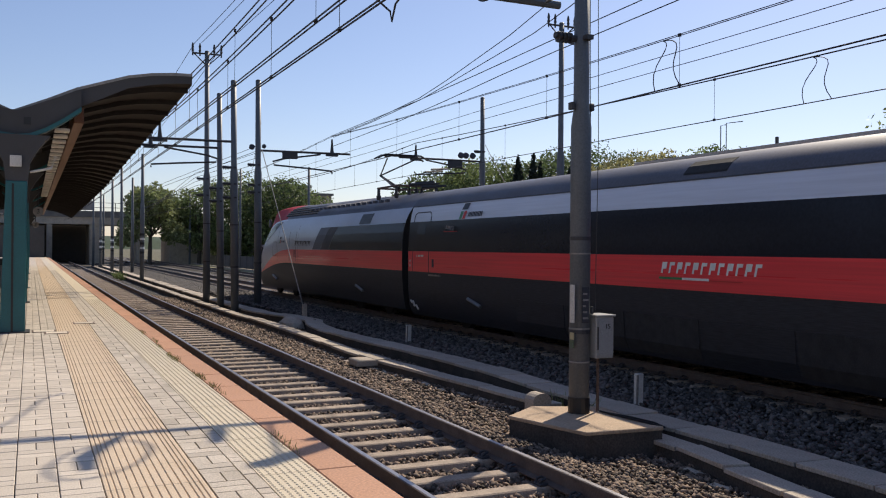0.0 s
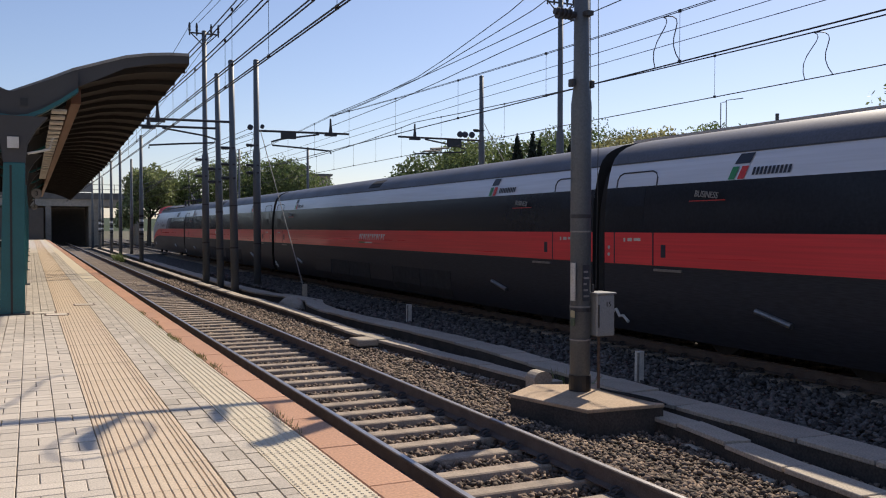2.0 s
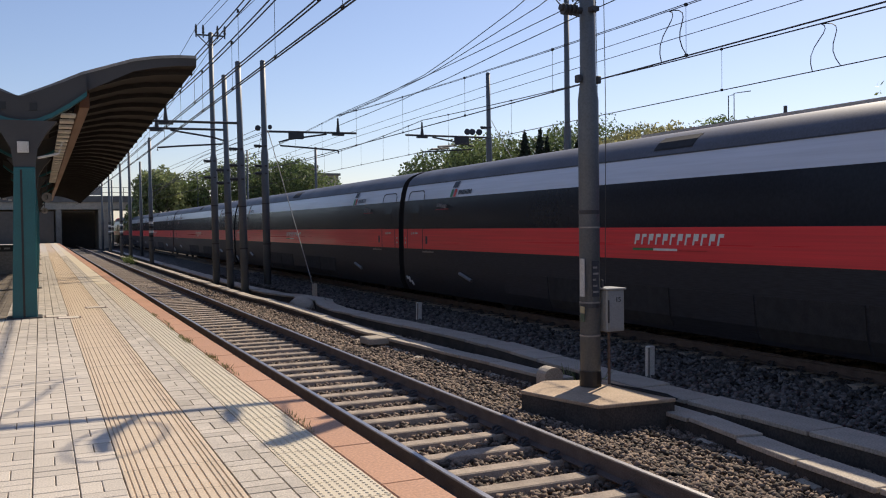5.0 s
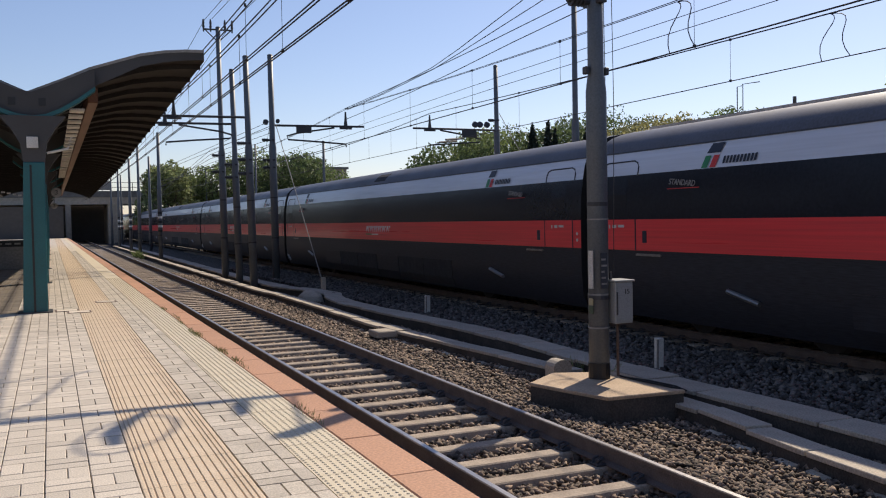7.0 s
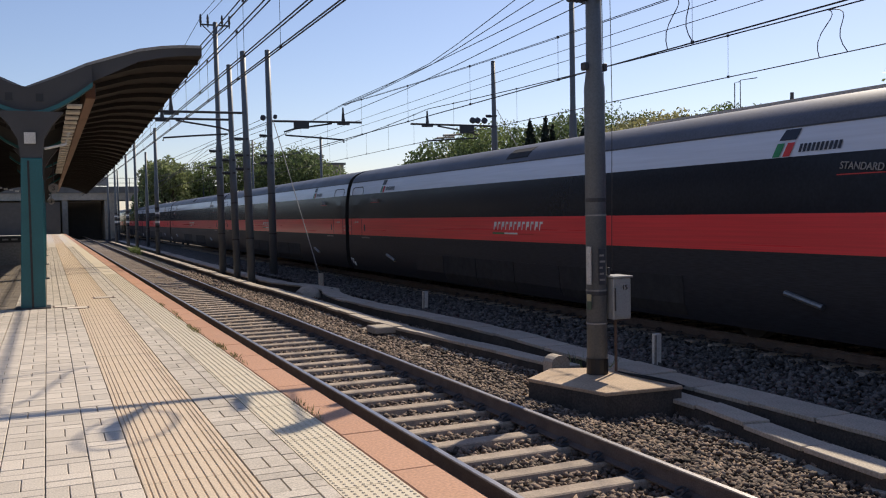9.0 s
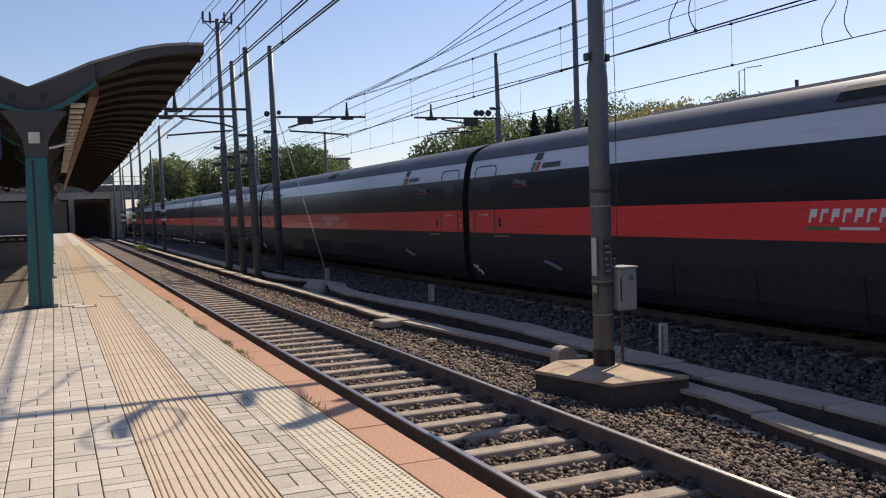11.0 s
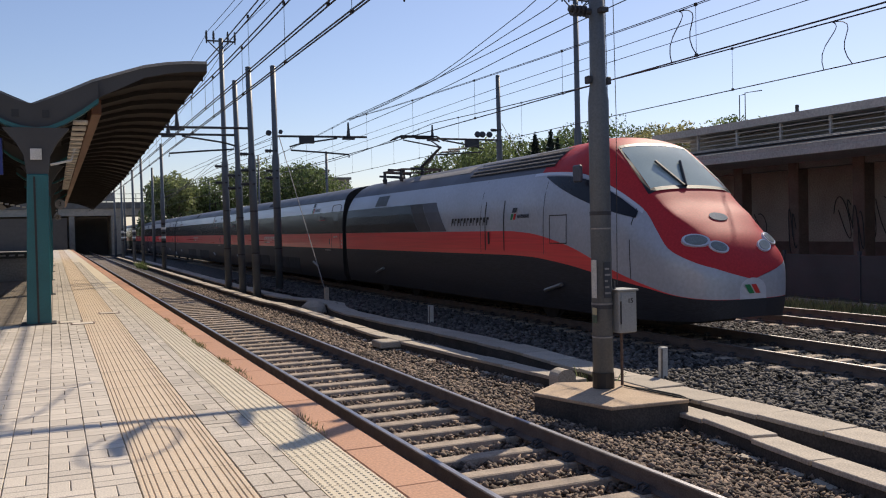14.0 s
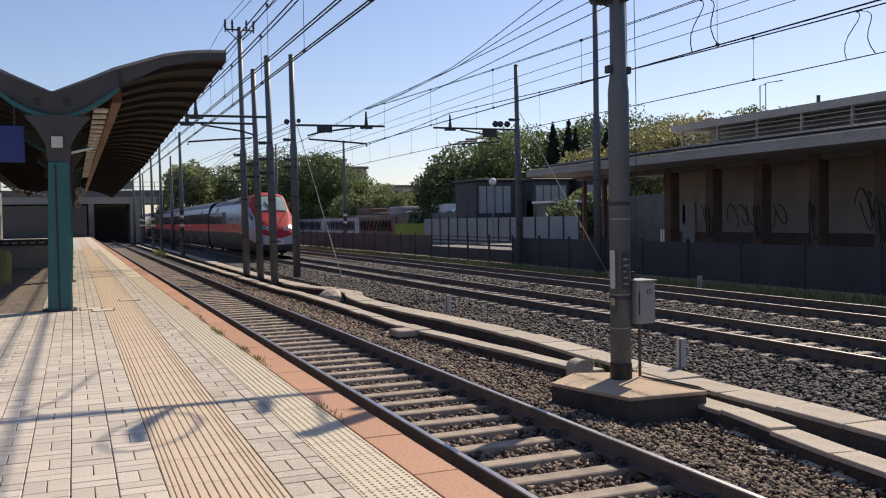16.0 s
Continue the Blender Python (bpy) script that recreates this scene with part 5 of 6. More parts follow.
for k in range(9):
    part("slat", box(-2.0 + 0.16 * k, 31 + 0.0 * k, 3.32 - 0.035 * k, -1.9 + 0.16 * k, 31.3, 3.36 - 0.035 * k), "whitedirty", t)
# Charcoal sheet stands in for the darkness seen under the bridge.
wall_box("underpass_dark_sheet", -45, 138.2, -0.44, 9.0, 139, 5.2, "canopy_face", "dark sheet standing for the shade under the bridge")
# Closing wall, its charcoal standing for the dark far end of the platform.
wall_box("end_dark_wall", -12, 124, PZ - 0.05, 1.6, 126, 4.6, "canopy_face", "distant wall coloured dark for the platform's shaded end")
# Out of view; added so the train's glazing mirrors less sky.
wall_box("unseen_back_wall", -26, -40, -0.4, -25, 15, 8.5, "plaster", "unseen plain wall added for reflections in the train")


# ---------------------------------------------------------------- bridge over the tracks
bridge = thing("road_bridge", "grey concrete road bridge across all the tracks", "bridge")
BY = 128.0
part("deck", box(-45, BY, 5.9, 24, BY + 10, 6.75), "concrete_dark", bridge)
part("girder", box(-45, BY + 0.15, 4.95, 24, BY + 9.8, 5.9), "concrete", bridge)
for x0, x1 in ((-14, -9), (1.9, 2.6), (7.2, 8.6), (13.25, 13.8), (17.6, 24.0)):
    part("pier", box(x0, BY + 0.3, -0.45, x1, BY + 9.5, 4.96), "concrete", bridge)
for k in range(24):
    part("railing_post", box(-20 + 1.9 * k, BY + 0.05, 6.75, -19.92 + 1.9 * k, BY + 0.13, 7.9), "darksteel", bridge)
for z in (7.2, 7.85):
    part("railing_bar", box(-21, BY + 0.06, z, 24, BY + 0.12, z + 0.06), "darksteel", bridge)
for x, w in ((-2, 2.4), (6, 1.6), (12.5, 2.0)):
    part("screen", box(x, BY - 0.02, 6.85, x + w, BY + 0.03, 8.1), "cladding", bridge)
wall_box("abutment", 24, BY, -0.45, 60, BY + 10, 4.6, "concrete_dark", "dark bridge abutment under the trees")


# ---------------------------------------------------------------- fence and verge
kerb = tagged(part("verge_kerb", box(17.75, -6, -0.44, 17.87, 118, -0.2), "concrete"), "low pale concrete kerb along the verge", "kerb", kind="structure")
wall_box("fence_plinth", 19.1, -8, -0.43, 19.35, 118, -0.08, "concrete", "low pale plinth under the fence", "kerb")
FX = 19.22
for k in range(40):
    y = -4 + 2.6 * k
    t = thing("fence_panel", "dark blue-black mesh fence panel between steel posts" if y < 37 else "dark open railing panel between steel posts", "fence", "fence along the railway")
    part("post", box(FX - 0.04, y - 0.04, -0.1, FX + 0.04, y + 0.04, 1.28), "fence", t)
    part("top_rail", box(FX - 0.025, y + 0.04, 1.12, FX + 0.025, y + 2.56, 1.17), "fence", t)
    part("bottom_rail", box(FX - 0.025, y + 0.04, -0.02, FX + 0.025, y + 2.56, 0.03), "fence", t)
    part("mesh", box(FX - 0.008, y + 0.04, 0.03, FX + 0.008, y + 2.56, 1.12 if y < 37 or y > 47 else 0.55), "fence", t)
    if y < 37 or y > 47:
        part("mid_rail", box(FX - 0.02, y + 0.04, 0.56, FX + 0.02, y + 2.56, 0.6), "fence", t)
    else:
        for z in (0.7, 0.9):
            part("rail", box(FX - 0.02, y + 0.04, z, FX + 0.02, y + 2.56, z + 0.09), "fence", t)


def weeds(name, n, area, h, label, seed, material="grass", blade=0.012):
    rng = np.random.RandomState(seed)
    vs, fs = [], []
    x0, x1, y0, y1, z = area
    cl = rng.rand(max(4, n // 60), 2)
    for i in range(n):
        c = cl[rng.randint(len(cl))]
        x = x0 + (x1 - x0) * min(1, max(0, c[0] + rng.randn() * 0.2))
        y = y0 + (y1 - y0) * min(1, max(0, c[1] + rng.randn() * 0.02))
        hh = h * (0.3 + 0.9 * rng.rand())
        a = rng.rand() * 6.28
        dx, dy = math.cos(a) * blade, math.sin(a) * blade
        lx, ly = rng.randn(2) * 0.3 * hh
        b = len(vs)
        vs += [(x - dx, y - dy, z), (x + dx, y + dy, z), (x + lx * 0.5 + dx * 0.7, y + ly * 0.5 + dy * 0.7, z + hh * 0.6), (x + lx, y + ly, z + hh)]
        fs += [(b, b + 1, b + 2), (b, b + 2, b + 3)]
    return tagged(mesh_from(name, vs, fs, material), label, "weeds", kind="stuff")


tagged(part("verge", grid([[(x, y, z) for x, z in ((17.86, -0.3), (18.3, -0.24), (19.1, -0.22))] for y in (-8, 20, 60, 118)]), "grass"), "dry grassy verge in front of the fence", "verge", kind="structure")
weeds("verge_weeds", 16000, (17.9, 19.05, 4, 75, -0.27), 0.3, "dry yellow-green weeds along the fence", 5)
weeds("platform_weeds", 620, (1.80, 1.90, 6.5, 17, PZ - 0.01), 0.055, "small dry weeds in the platform joint", 6, "grass", 0.004)
weeds("track_weeds", 420, (5.9, 6.3, 68, 75, -0.4), 0.5, "green weeds between the far masts", 7, "leaf")
weeds("mast_weeds", 160, (6.9, 7.5, 10.2, 11.6, -0.42), 0.35, "sparse weeds beside the footing slab", 8, "leaf_pale")


# ---------------------------------------------------------------- station building beyond the fence
wall_box("far_platform", 20.6, -12, -0.43, 45, 52, 0.45, "concrete_dark", "grey platform in front of the station building", "platform")
station = thing("station_building", "low station building with a deep flat roof and grimy walls", "building")
part("roof_slab", box(21.9, -14, 4.22, 34, 41, 4.35), "slabwhite", station, "thin grey-white projecting roof")
bm = grid([[(x, y, z) for y in (-14, 41)] for x, z in ((21.9, 4.36), (21.85, 4.38), (21.82, 4.56), (22.3, 4.62), (34, 5.0))])
part("roof_edge", bm, "slabwhite", station)
part("roof_edge_drip", box(21.8, -14, 4.20, 21.9, 41, 4.40, 0.01), "slabwhite", station)
part("gutter_pipe", tube([(21.86, -14, 4.66), (21.86, 30, 4.66), (22.2, 40, 4.66)], 0.05, 8), "black", station, "black pipe along the roof edge")
part("gutter_pipe", tube([(22.05, -14, 4.72), (22.05, 30, 4.72), (22.4, 40, 4.72)], 0.045, 8), "black", station, "black pipe along the roof edge")
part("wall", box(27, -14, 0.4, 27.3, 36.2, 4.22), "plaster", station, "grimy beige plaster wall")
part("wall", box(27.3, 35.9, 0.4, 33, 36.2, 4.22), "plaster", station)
part("dado", box(26.94, -14, 0.42, 26.99, 36.2, 1.3), "pillar", station, "brown stone dado")
for k in range(15):
    y = 36.3 - 2.86 * k - 3.2
    part("pillar", box(24.75, y - 0.24, 0.4, 25.25, y + 0.24, 4.23, 0.02), "pillar", station, "dark brown pillar")
    if k % 2 == 0:
        part("wall_lamp", box(25.6, y + 1.2, 4.08, 25.8, y + 1.4, 4.22, 0.02), "darksteel", station)
part("cross_beam", box(24.8, -14, 4.0, 25.2, 41, 4.23), "concrete_dark", station)
for y in (36.6, 38.6, 40.5):
    part("slim_post", box(24.9, y - 0.09, 0.4, 25.1, y + 0.09, 4.23), "pillar", station)
# doors and panels in the wall
for y, w, mm in ((33.9, 0.9, "white"),):
    d = part("wall_panel", box(26.9, y, 0.45, 26.94, y + w, 2.7), mm if mm != "white" else "slabwhite", station)
# railed terrace above
part("terrace_wall", box(25.8, -14, 4.8, 26.0, 33.6, 5.25), "cladding", station, "grey terrace parapet")
part("terrace_top", box(25.6, -14, 5.9, 34, 33.9, 6.2), "slabwhite", station, "grey overhanging terrace roof edge")
part("terrace_back", box(27.4, -14, 4.8, 27.6, 33.4, 5.92), "cladding", station)
for k in range(20):
    y = 33.4 - 2.4 * k
    part("terrace_post", box(25.82, y - 0.05, 5.2, 25.92, y + 0.05, 5.92), "slabwhite", station)
for z in (5.38, 5.56, 5.74):
    part("terrace_rail", box(25.84, -14, z, 25.9, 33.5, z + 0.035), "slabwhite", station, "pale horizontal rail")
t = thing("roof_antenna", "thin bent aerial on the station roof", "antenna")
part("pole", tube([(26.5, 28.8, 6.1), (26.5, 28.8, 7.48), (26.5, 27.85, 7.44)], 0.022, 6), "darksteel", t)
part("pole", tube([(26.5, 29.13, 6.1), (26.5, 29.13, 7.42), (26.5, 28.85, 7.42)], 0.022, 6), "darksteel", t)
t = thing("roof_vent", "short dark vent pipe on the station roof", "vent")
part("pipe", tube([(26.5, 26.0, 6.1), (26.5, 26.0, 6.6)], 0.07, 8), "darksteel", t)

rng = random.Random(12)


def graffiti(y0, y1, z0, z1, x, n, group="spray paint"):
    """Spray-painted scrawl: loops of paint with no letters."""
    t = thing("graffiti", "black sprayed scrawl on the station wall", "graffiti", "graffiti")
    for k in range(n):
        cy, cz = y0 + (y1 - y0) * (k + 0.5) / n, (z0 + z1) / 2
        ry, rz = (y1 - y0) / n * rng.uniform(0.45, 0.7), (z1 - z0) / 2 * rng.uniform(0.7, 1.0)
        a0 = rng.uniform(0, 6.28)
        pts = [(x - 0.012, cy + ry * math.cos(a0 + u * rng.choice((1.0, 1.0))), cz + rz * math.sin(a0 + 1.3 * u)) for u in np.linspace(0, rng.uniform(3.6, 5.6), 18)]
        part("stroke", tube(pts, 0.02, 4), "graffiti", t)


graffiti(32.3, 33.4, 1.6, 2.7, 26.94, 3)
graffiti(28.2, 31.6, 1.5, 2.6, 26.94, 6)
graffiti(21.0, 24.6, 1.4, 3.0, 26.94, 6)
graffiti(14.2, 18.8, 1.4, 3.2, 26.94, 7)
for y in (30.24, 27.38, 24.52, 21.66, 18.8):
    graffiti(y - 0.2, y + 0.2, 0.9, 2.6, 24.74, 2)
t = thing("poster", "pale blue and white torn poster on the wall", "poster")
part("sheet", box(26.9, 34.6, 1.7, 26.935, 35.4, 2.6), "box", t)
# behind the open end of the roof
wall_box("yard_wall", 33, 36, 0.4, 33.3, 62, 3.4, "concrete_dark", "dark wall behind the open hall")
t = thing("red_bench", "small red sign seen through the open hall", "sign")
part("panel", box(29.5, 38.5, 2.75, 29.6, 39.8, 2.95), "redpaint", t)
t = thing("lit_railing", "white railing seen through the open hall", "railing")
for k in range(10):
    part("bar", box(29.2, 37.6 + 0.22 * k, 0.46, 29.26, 37.68 + 0.22 * k, 1.35), "white", t)


# ---------------------------------------------------------------- yard with graffiti wall, shelters and vehicles
def long_wall(y0, y1, material, z1=2.3, label="", x=28.0):
    return wall_box("yard_wall", x, y0, -0.4, x + 0.25, y1, z1, material, label)


M["spray_pale"] = mat("pale sprayed wall", (0.62, 0.56, 0.6), 0.8, var=0.2, scale=0.8, bump=0.1, alt=(0.25, 0.24, 0.3))
M["spray_mixed"] = mat("orange and teal sprayed wall", (0.35, 0.13, 0.05), 0.8, var=0.4, scale=1.1, bump=0.1, alt=(0.04, 0.13, 0.17))
M["spray_green"] = mat("lime sprayed wall", (0.28, 0.36, 0.05), 0.8, var=0.15, scale=0.8, bump=0.1)
M["tarp"] = mat("dusty grey sheeting", (0.33, 0.35, 0.36), 0.7, var=0.15, scale=0.6, bump=0.15)
long_wall(90.5, 126, "spray_pale", 2.4, "long wall covered in pale grey graffiti")
long_wall(79, 90.5, "spray_mixed", 2.4, "wall stretch with orange and teal graffiti")
long_wall(71.5, 79, "spray_green", 1.75, "wall stretch painted lime green")
for y0, y1, mm in ((92, 104, "fence"), (106, 118, "fence"), (80, 90, "graffiti")):
    t = thing("graffiti", "dark sprayed shapes along the yard wall", "graffiti", "graffiti")
    k = 0
    y = y0
    while y < y1:
        w = rng.uniform(0.8, 1.4)
        part("stroke", tube([(27.97, y, 1.0), (27.97, y + w * 0.3, 2.1), (27.97, y + w * 0.6, 1.1), (27.97, y + w * 0.9, 2.0)], 0.07, 4), mm, t)
        y += w
t = thing("sheet_fence", "dusty grey sheeting fence round the yard", "fence")
for k in range(14):
    y = 46 + 1.82 * k
    part("sheet", box(28.0, y + 0.03, -0.4, 28.04, y + 1.79, 2.15 - 0.0 * k), "tarp", t)
    part("post", box(27.93, y - 0.04, -0.4, 28.0, y + 0.04, 2.3), "darksteel", t)
wall_box("yard_edge", 30.5, 70, -0.4, 30.7, 125, 2.7, "concrete_dark", "dark retaining wall behind the yard")


def shelter(x, y, label):
    t = thing("glass_pavilion", label, "pavilion", "dark pavilions")
    part("body", box(x, y, -0.4, x + 3.2, y + 4, 4.95, 0.03), "fence", t)
    part("roof", box(x - 0.2, y - 0.2, 4.95, x + 3.4, y + 4.2, 5.15, 0.04), "black", t)
    for k in range(4):
        part("pane", box(x + 0.25 + 0.7 * k, y - 0.02, 2.5, x + 0.85 + 0.7 * k, y + 0.01, 4.6), "tarp", t, "dusty grey window pane")


shelter(26.6 + 2, 62, "dark pavilion with dusty upper panes")
shelter(30.6 + 2.4, 61, "dark pavilion with dusty upper panes")
shelter(34.6 + 2.4, 60, "dark pavilion with dusty upper panes")


def lamp_post(x, y, h):
    t = thing("globe_lamp", "white globe lamp on a thin post", "street lamp")
    part("post", tube([(x, y, -0.4), (x, y, h)], 0.04, 8), "cladding", t)
    bm = bmesh.new()
    bmesh.ops.create_uvsphere(bm, u_segments=14, v_segments=8, radius=0.28)
    bmesh.ops.translate(bm, vec=(x, y, h + 0.2), verts=bm.verts[:])
    part("globe", bm, "white", t, smooth=True)


lamp_post(27.6, 57, 4.5)


def van(x, y, z, material, label, L=5.6):
    t = thing("parked_van", label, "van", "parked vehicles")
    bm = box(x, y, z + 0.45, x + 2.0, y + L * 0.72, z + 2.5, 0.12)
    part("body", bm, material, t)
    bm = box(x + 0.05, y - L * 0.24, z + 0.45, x + 1.95, y + 0.02, z + 2.0, 0.2)
    part("cab", bm, material, t)
    part("windscreen", box(x + 0.2, y - L * 0.245, z + 1.25, x + 1.8, y - L * 0.235, z + 1.85), "dark_glazing", t)
    part("side_window", box(x - 0.01, y - L * 0.2, z + 1.25, x + 0.04, y - 0.1, z + 1.8), "dark_glazing", t)
    for q in (-0.7, L * 0.5):
        part("wheel", tube([(x - 0.02, y + q, z + 0.35), (x + 0.2, y + q, z + 0.35)], 0.35, 14), "rubber", t)


van(31.2, 74, 1.0, "white", "white camper van parked behind the wall")
van(31.2, 96, 1.0, "pillar", "red-brown truck parked behind the wall", 8)
van(31.2, 86, 1.0, "tarp", "grey van parked behind the wall")
van(31.2, 108, 1.0, "whitedirty", "pale van parked behind the wall")
wall_box("yard_deck", 30.7, 68, -0.4, 50, 125, 1.0, "ground", "raised yard behind the wall", "ground")
t = thing("small_kiosk", "small kiosk with a bright flat roof in the yard", "kiosk")
part("body", box(29.3, 51.5, -0.4, 31.5, 53.5, 3.05), "concrete_dark", t)
part("roof", box(29.0, 51.2, 3.05, 31.9, 53.8, 3.2), "white", t)
part("door", box(29.28, 52.0, -0.3, 29.3, 52.9, 1.9), "pillar", t)


# ---------------------------------------------------------------- trees
def crown_leaves(lobes, n, size, seed, up=0.4):
    """Many small leaf clumps over lobes (centre, radii), denser at the skin, with gaps."""
    rg = np.random.RandomState(seed)
    vol = np.array([r[0] * r[1] * r[2] for _, r in lobes]) ** 0.67
    pick = rg.choice(len(lobes), n, p=vol / vol.sum())
    cen, rad = np.array([c for c, _ in lobes])[pick], np.array([r for _, r in lobes])[pick]
    d = rg.randn(n, 3)
    d /= np.linalg.norm(d, axis=1)[:, None]
    q = (0.55 + 0.5 * rg.rand(n) ** 0.6) * (1 + 0.22 * np.sin(7 * d[:, 0] + pick) * np.cos(6 * d[:, 2] + 2 * pick))
    p = cen + d * rad * q[:, None]
    s = (size * (0.5 + rg.rand(n)))[:, None]
    a = rg.randn(n, 3)
    a /= np.linalg.norm(a, axis=1)[:, None]
    b = np.cross(a, rg.randn(n, 3))
    b /= np.linalg.norm(b, axis=1)[:, None] + 1e-6
    vs = np.stack([p - a * s, p + b * s * 0.5 + a * 0.1 * s, p + a * s, p - b * s * 0.5], 1).reshape(-1, 3)
    return vs.tolist(), np.arange(4 * n).reshape(-1, 4).tolist()


def tree(x, y, z0, h, w, material, label, n=2600, size=0.28, seed=1, trunk=0.3, name="tree", low=0.3):
    t = thing(name, label, "tree", "trees behind the station")
    rg = random.Random(seed)
    part_pts = [(x, y, z0), (x + rg.uniform(-.2, .2), y, z0 + h * 0.35), (x + rg.uniform(-.4, .4), y, z0 + h * 0.7)]
    tr = part("trunk", tube(part_pts, [trunk, trunk * 0.7, trunk * 0.3], 8), "bark", t)
    for k in range(5):
        a = k * 1.26 + rg.random()
        part("limb", tube([part_pts[1], (x + math.cos(a) * w * 0.3, y + math.sin(a) * w * 0.3, z0 + h * 0.58), (x + math.cos(a) * w * 0.42, y + math.sin(a) * w * 0.42, z0 + h * 0.75)], [trunk * 0.4, trunk * 0.25, trunk * 0.1], 5), "bark", tr)
    lobes = [((x, y, z0 + h * 0.72), (w * 0.42, w * 0.42, h * 0.26))]
    for k in range(9):
        a = k * 0.7 + rg.uniform(0, 0.6)
        q = rg.uniform(0.2, 0.42) * w
        zz = z0 + h * rg.uniform(low + 0.12, 0.86)
        rr = w * rg.uniform(0.15, 0.27)
        lobes.append(((x + math.cos(a) * q, y + math.sin(a) * q, zz), (rr, rr, rr * 0.8)))
    vs, fs = crown_leaves(lobes, n, size, seed)
    cr = mesh_from("crown", vs, fs, material, t)
    return t


def bush_row(pts, material, label, seed, n=3500, size=0.18, name="shrub"):
    for i, (x, y, z0, h, w) in enumerate(pts):
        t = thing(name, label, "shrub", "shrubs behind the railway")
        vs, fs = crown_leaves([((x, y, z0 + h * 0.5), (w * 0.5, w * 0.5, h * 0.5)), ((x + w * 0.25, y, z0 + h * 0.35), (w * 0.35, w * 0.35, h * 0.35)), ((x - w * 0.25, y, z0 + h * 0.4), (w * 0.3, w * 0.3, h * 0.42))], n, size, seed + i)
        mesh_from("crown", vs, fs, material, t)
        part("stem", tube([(x, y, z0 - 0.1), (x, y, z0 + h * 0.5)], 0.1, 6), "bark", t)


GREEN = "full mid-green tree crown behind the railway"
for i, (x, y, h, w, m) in enumerate([(20.3, 120.5, 9.5, 8.4, "leaf"), (25.4, 122, 11.2, 9.6, "leaf"), (30.6, 121, 11.0, 9.6, "leaf_dark"), (35.2, 123, 9.3, 8.4, "leaf"),
                                    (13.5, 116, 9.2, 6, "leaf_pale"), (33.0, 78, 7.2, 6, "leaf_dark"), (36.5, 80, 9.3, 8.5, "leaf_dark"), (40.5, 80, 10.6, 8.5, "leaf"),
                                    (45, 86, 11.0, 9, "leaf_dark"), (39.6, 124.5, 7.6, 7.8, "leaf_pale")]):
    tree(x, y, -0.4, h * 1.12, w * 1.25, m, GREEN, 10500, 0.2 if y > 100 else 0.165, 20 + i, low=0.12)
bush_row([(30.5 + 3.2 * k, 119 + (k % 3), -0.3, 5.6 + 0.6 * (k % 3), 6) for k in range(7)], "leaf", "dense green bushes behind the far wall", 60)
bush_row([(31.5 + 2.4 * k, 106, 0.8, 4.8, 4.5) for k in range(5)], "leaf_pale", "pale reed-like bushes behind the vehicles", 75)
for i, (x, y, h, w, m) in enumerate([(44, 62, 8.4, 7, "leaf_gold"), (48, 64, 9.4, 7.5, "leaf_gold"), (52, 66, 9.8, 8, "leaf_gold"), (56, 62, 10.0, 8, "leaf"), (46, 76, 10.0, 8, "leaf_dark"),
                                    (53, 78, 11.6, 9, "leaf_dark"), (60, 74, 12.0, 9, "leaf"), (66, 74, 12.2, 9, "leaf_dark"), (62, 62, 10.4, 8, "leaf_gold"), (40, 64, 7.0, 6, "leaf_gold"), (70, 66, 11.2, 9, "leaf_dark")]):
    tree(x, y, 0.0, h * (1.14 if x < 58 else 0.98), w * 1.2, m, "broad yellow-green tree on the rise behind the station" if m == "leaf_gold" else "dense dark tree on the rise behind the station", 9500, 0.17, 40 + i, low=0.15)


def cypress(x, y, h, w, seed):
    t = thing("cypress", "slender blackish cypress tree", "tree", "cypresses")
    lobes = [((x, y, h * q), (w * r, w * r, h * 0.12)) for q, r in ((0.2, 0.4), (0.35, 0.5), (0.5, 0.5), (0.65, 0.46), (0.78, 0.36), (0.88, 0.24), (0.95, 0.12))]
    vs, fs = crown_leaves(lobes, 4000, 0.2, seed)
    mesh_from("crown", vs, fs, "cypress", t)
    part("trunk", tube([(x, y, -0.4), (x, y, h * 0.5)], [0.2, 0.1], 6), "bark", t)


cypress(40.0, 70, 10.0, 1.35, 81)
cypress(41.6, 70, 10.0, 1.5, 82)
cypress(42.9, 71, 9.6, 0.9, 83)
cypress(47.0, 72, 10.0, 1.7, 84)
tree(33.6, 52.5, -0.4, 4.4, 4.2, "leaf_pale", "small bright green garden tree by the kiosk", 2200, 0.2, 90, 0.12)
tree(29.0, 49.5, -0.4, 3.8, 2.2, "leaf_pale", "small bright green garden tree by the kiosk", 900, 0.16, 91, 0.1)
for i, (x, y) in enumerate(((50.5, 40.5), (53.0, 41.5))):
    tree(x, y, -0.4, 12.2, 4.5, "leaf_pale", "sparse thin-leaved tree above the station roof", 330, 0.16, 93 + i, 0.14)


# ---------------------------------------------------------------- distance
def house(x, y, w, d, h, material, label):
    t = thing("distant_house", label, "building", "distant buildings")
    part("wall", box(x, y, -0.5, x + w, y + d, h), material, t)
    part("roof", box(x - 0.3, y - 0.3, h, x + w + 0.3, y + d + 0.3, h + 0.4), "concrete_dark", t)
    for k in range(int(w // 3)):
        part("window", box(x + 1 + 3 * k, y - 0.05, h - 2.4, x + 2.2 + 3 * k, y + 0.0, h - 0.9), "dark_glazing", t)


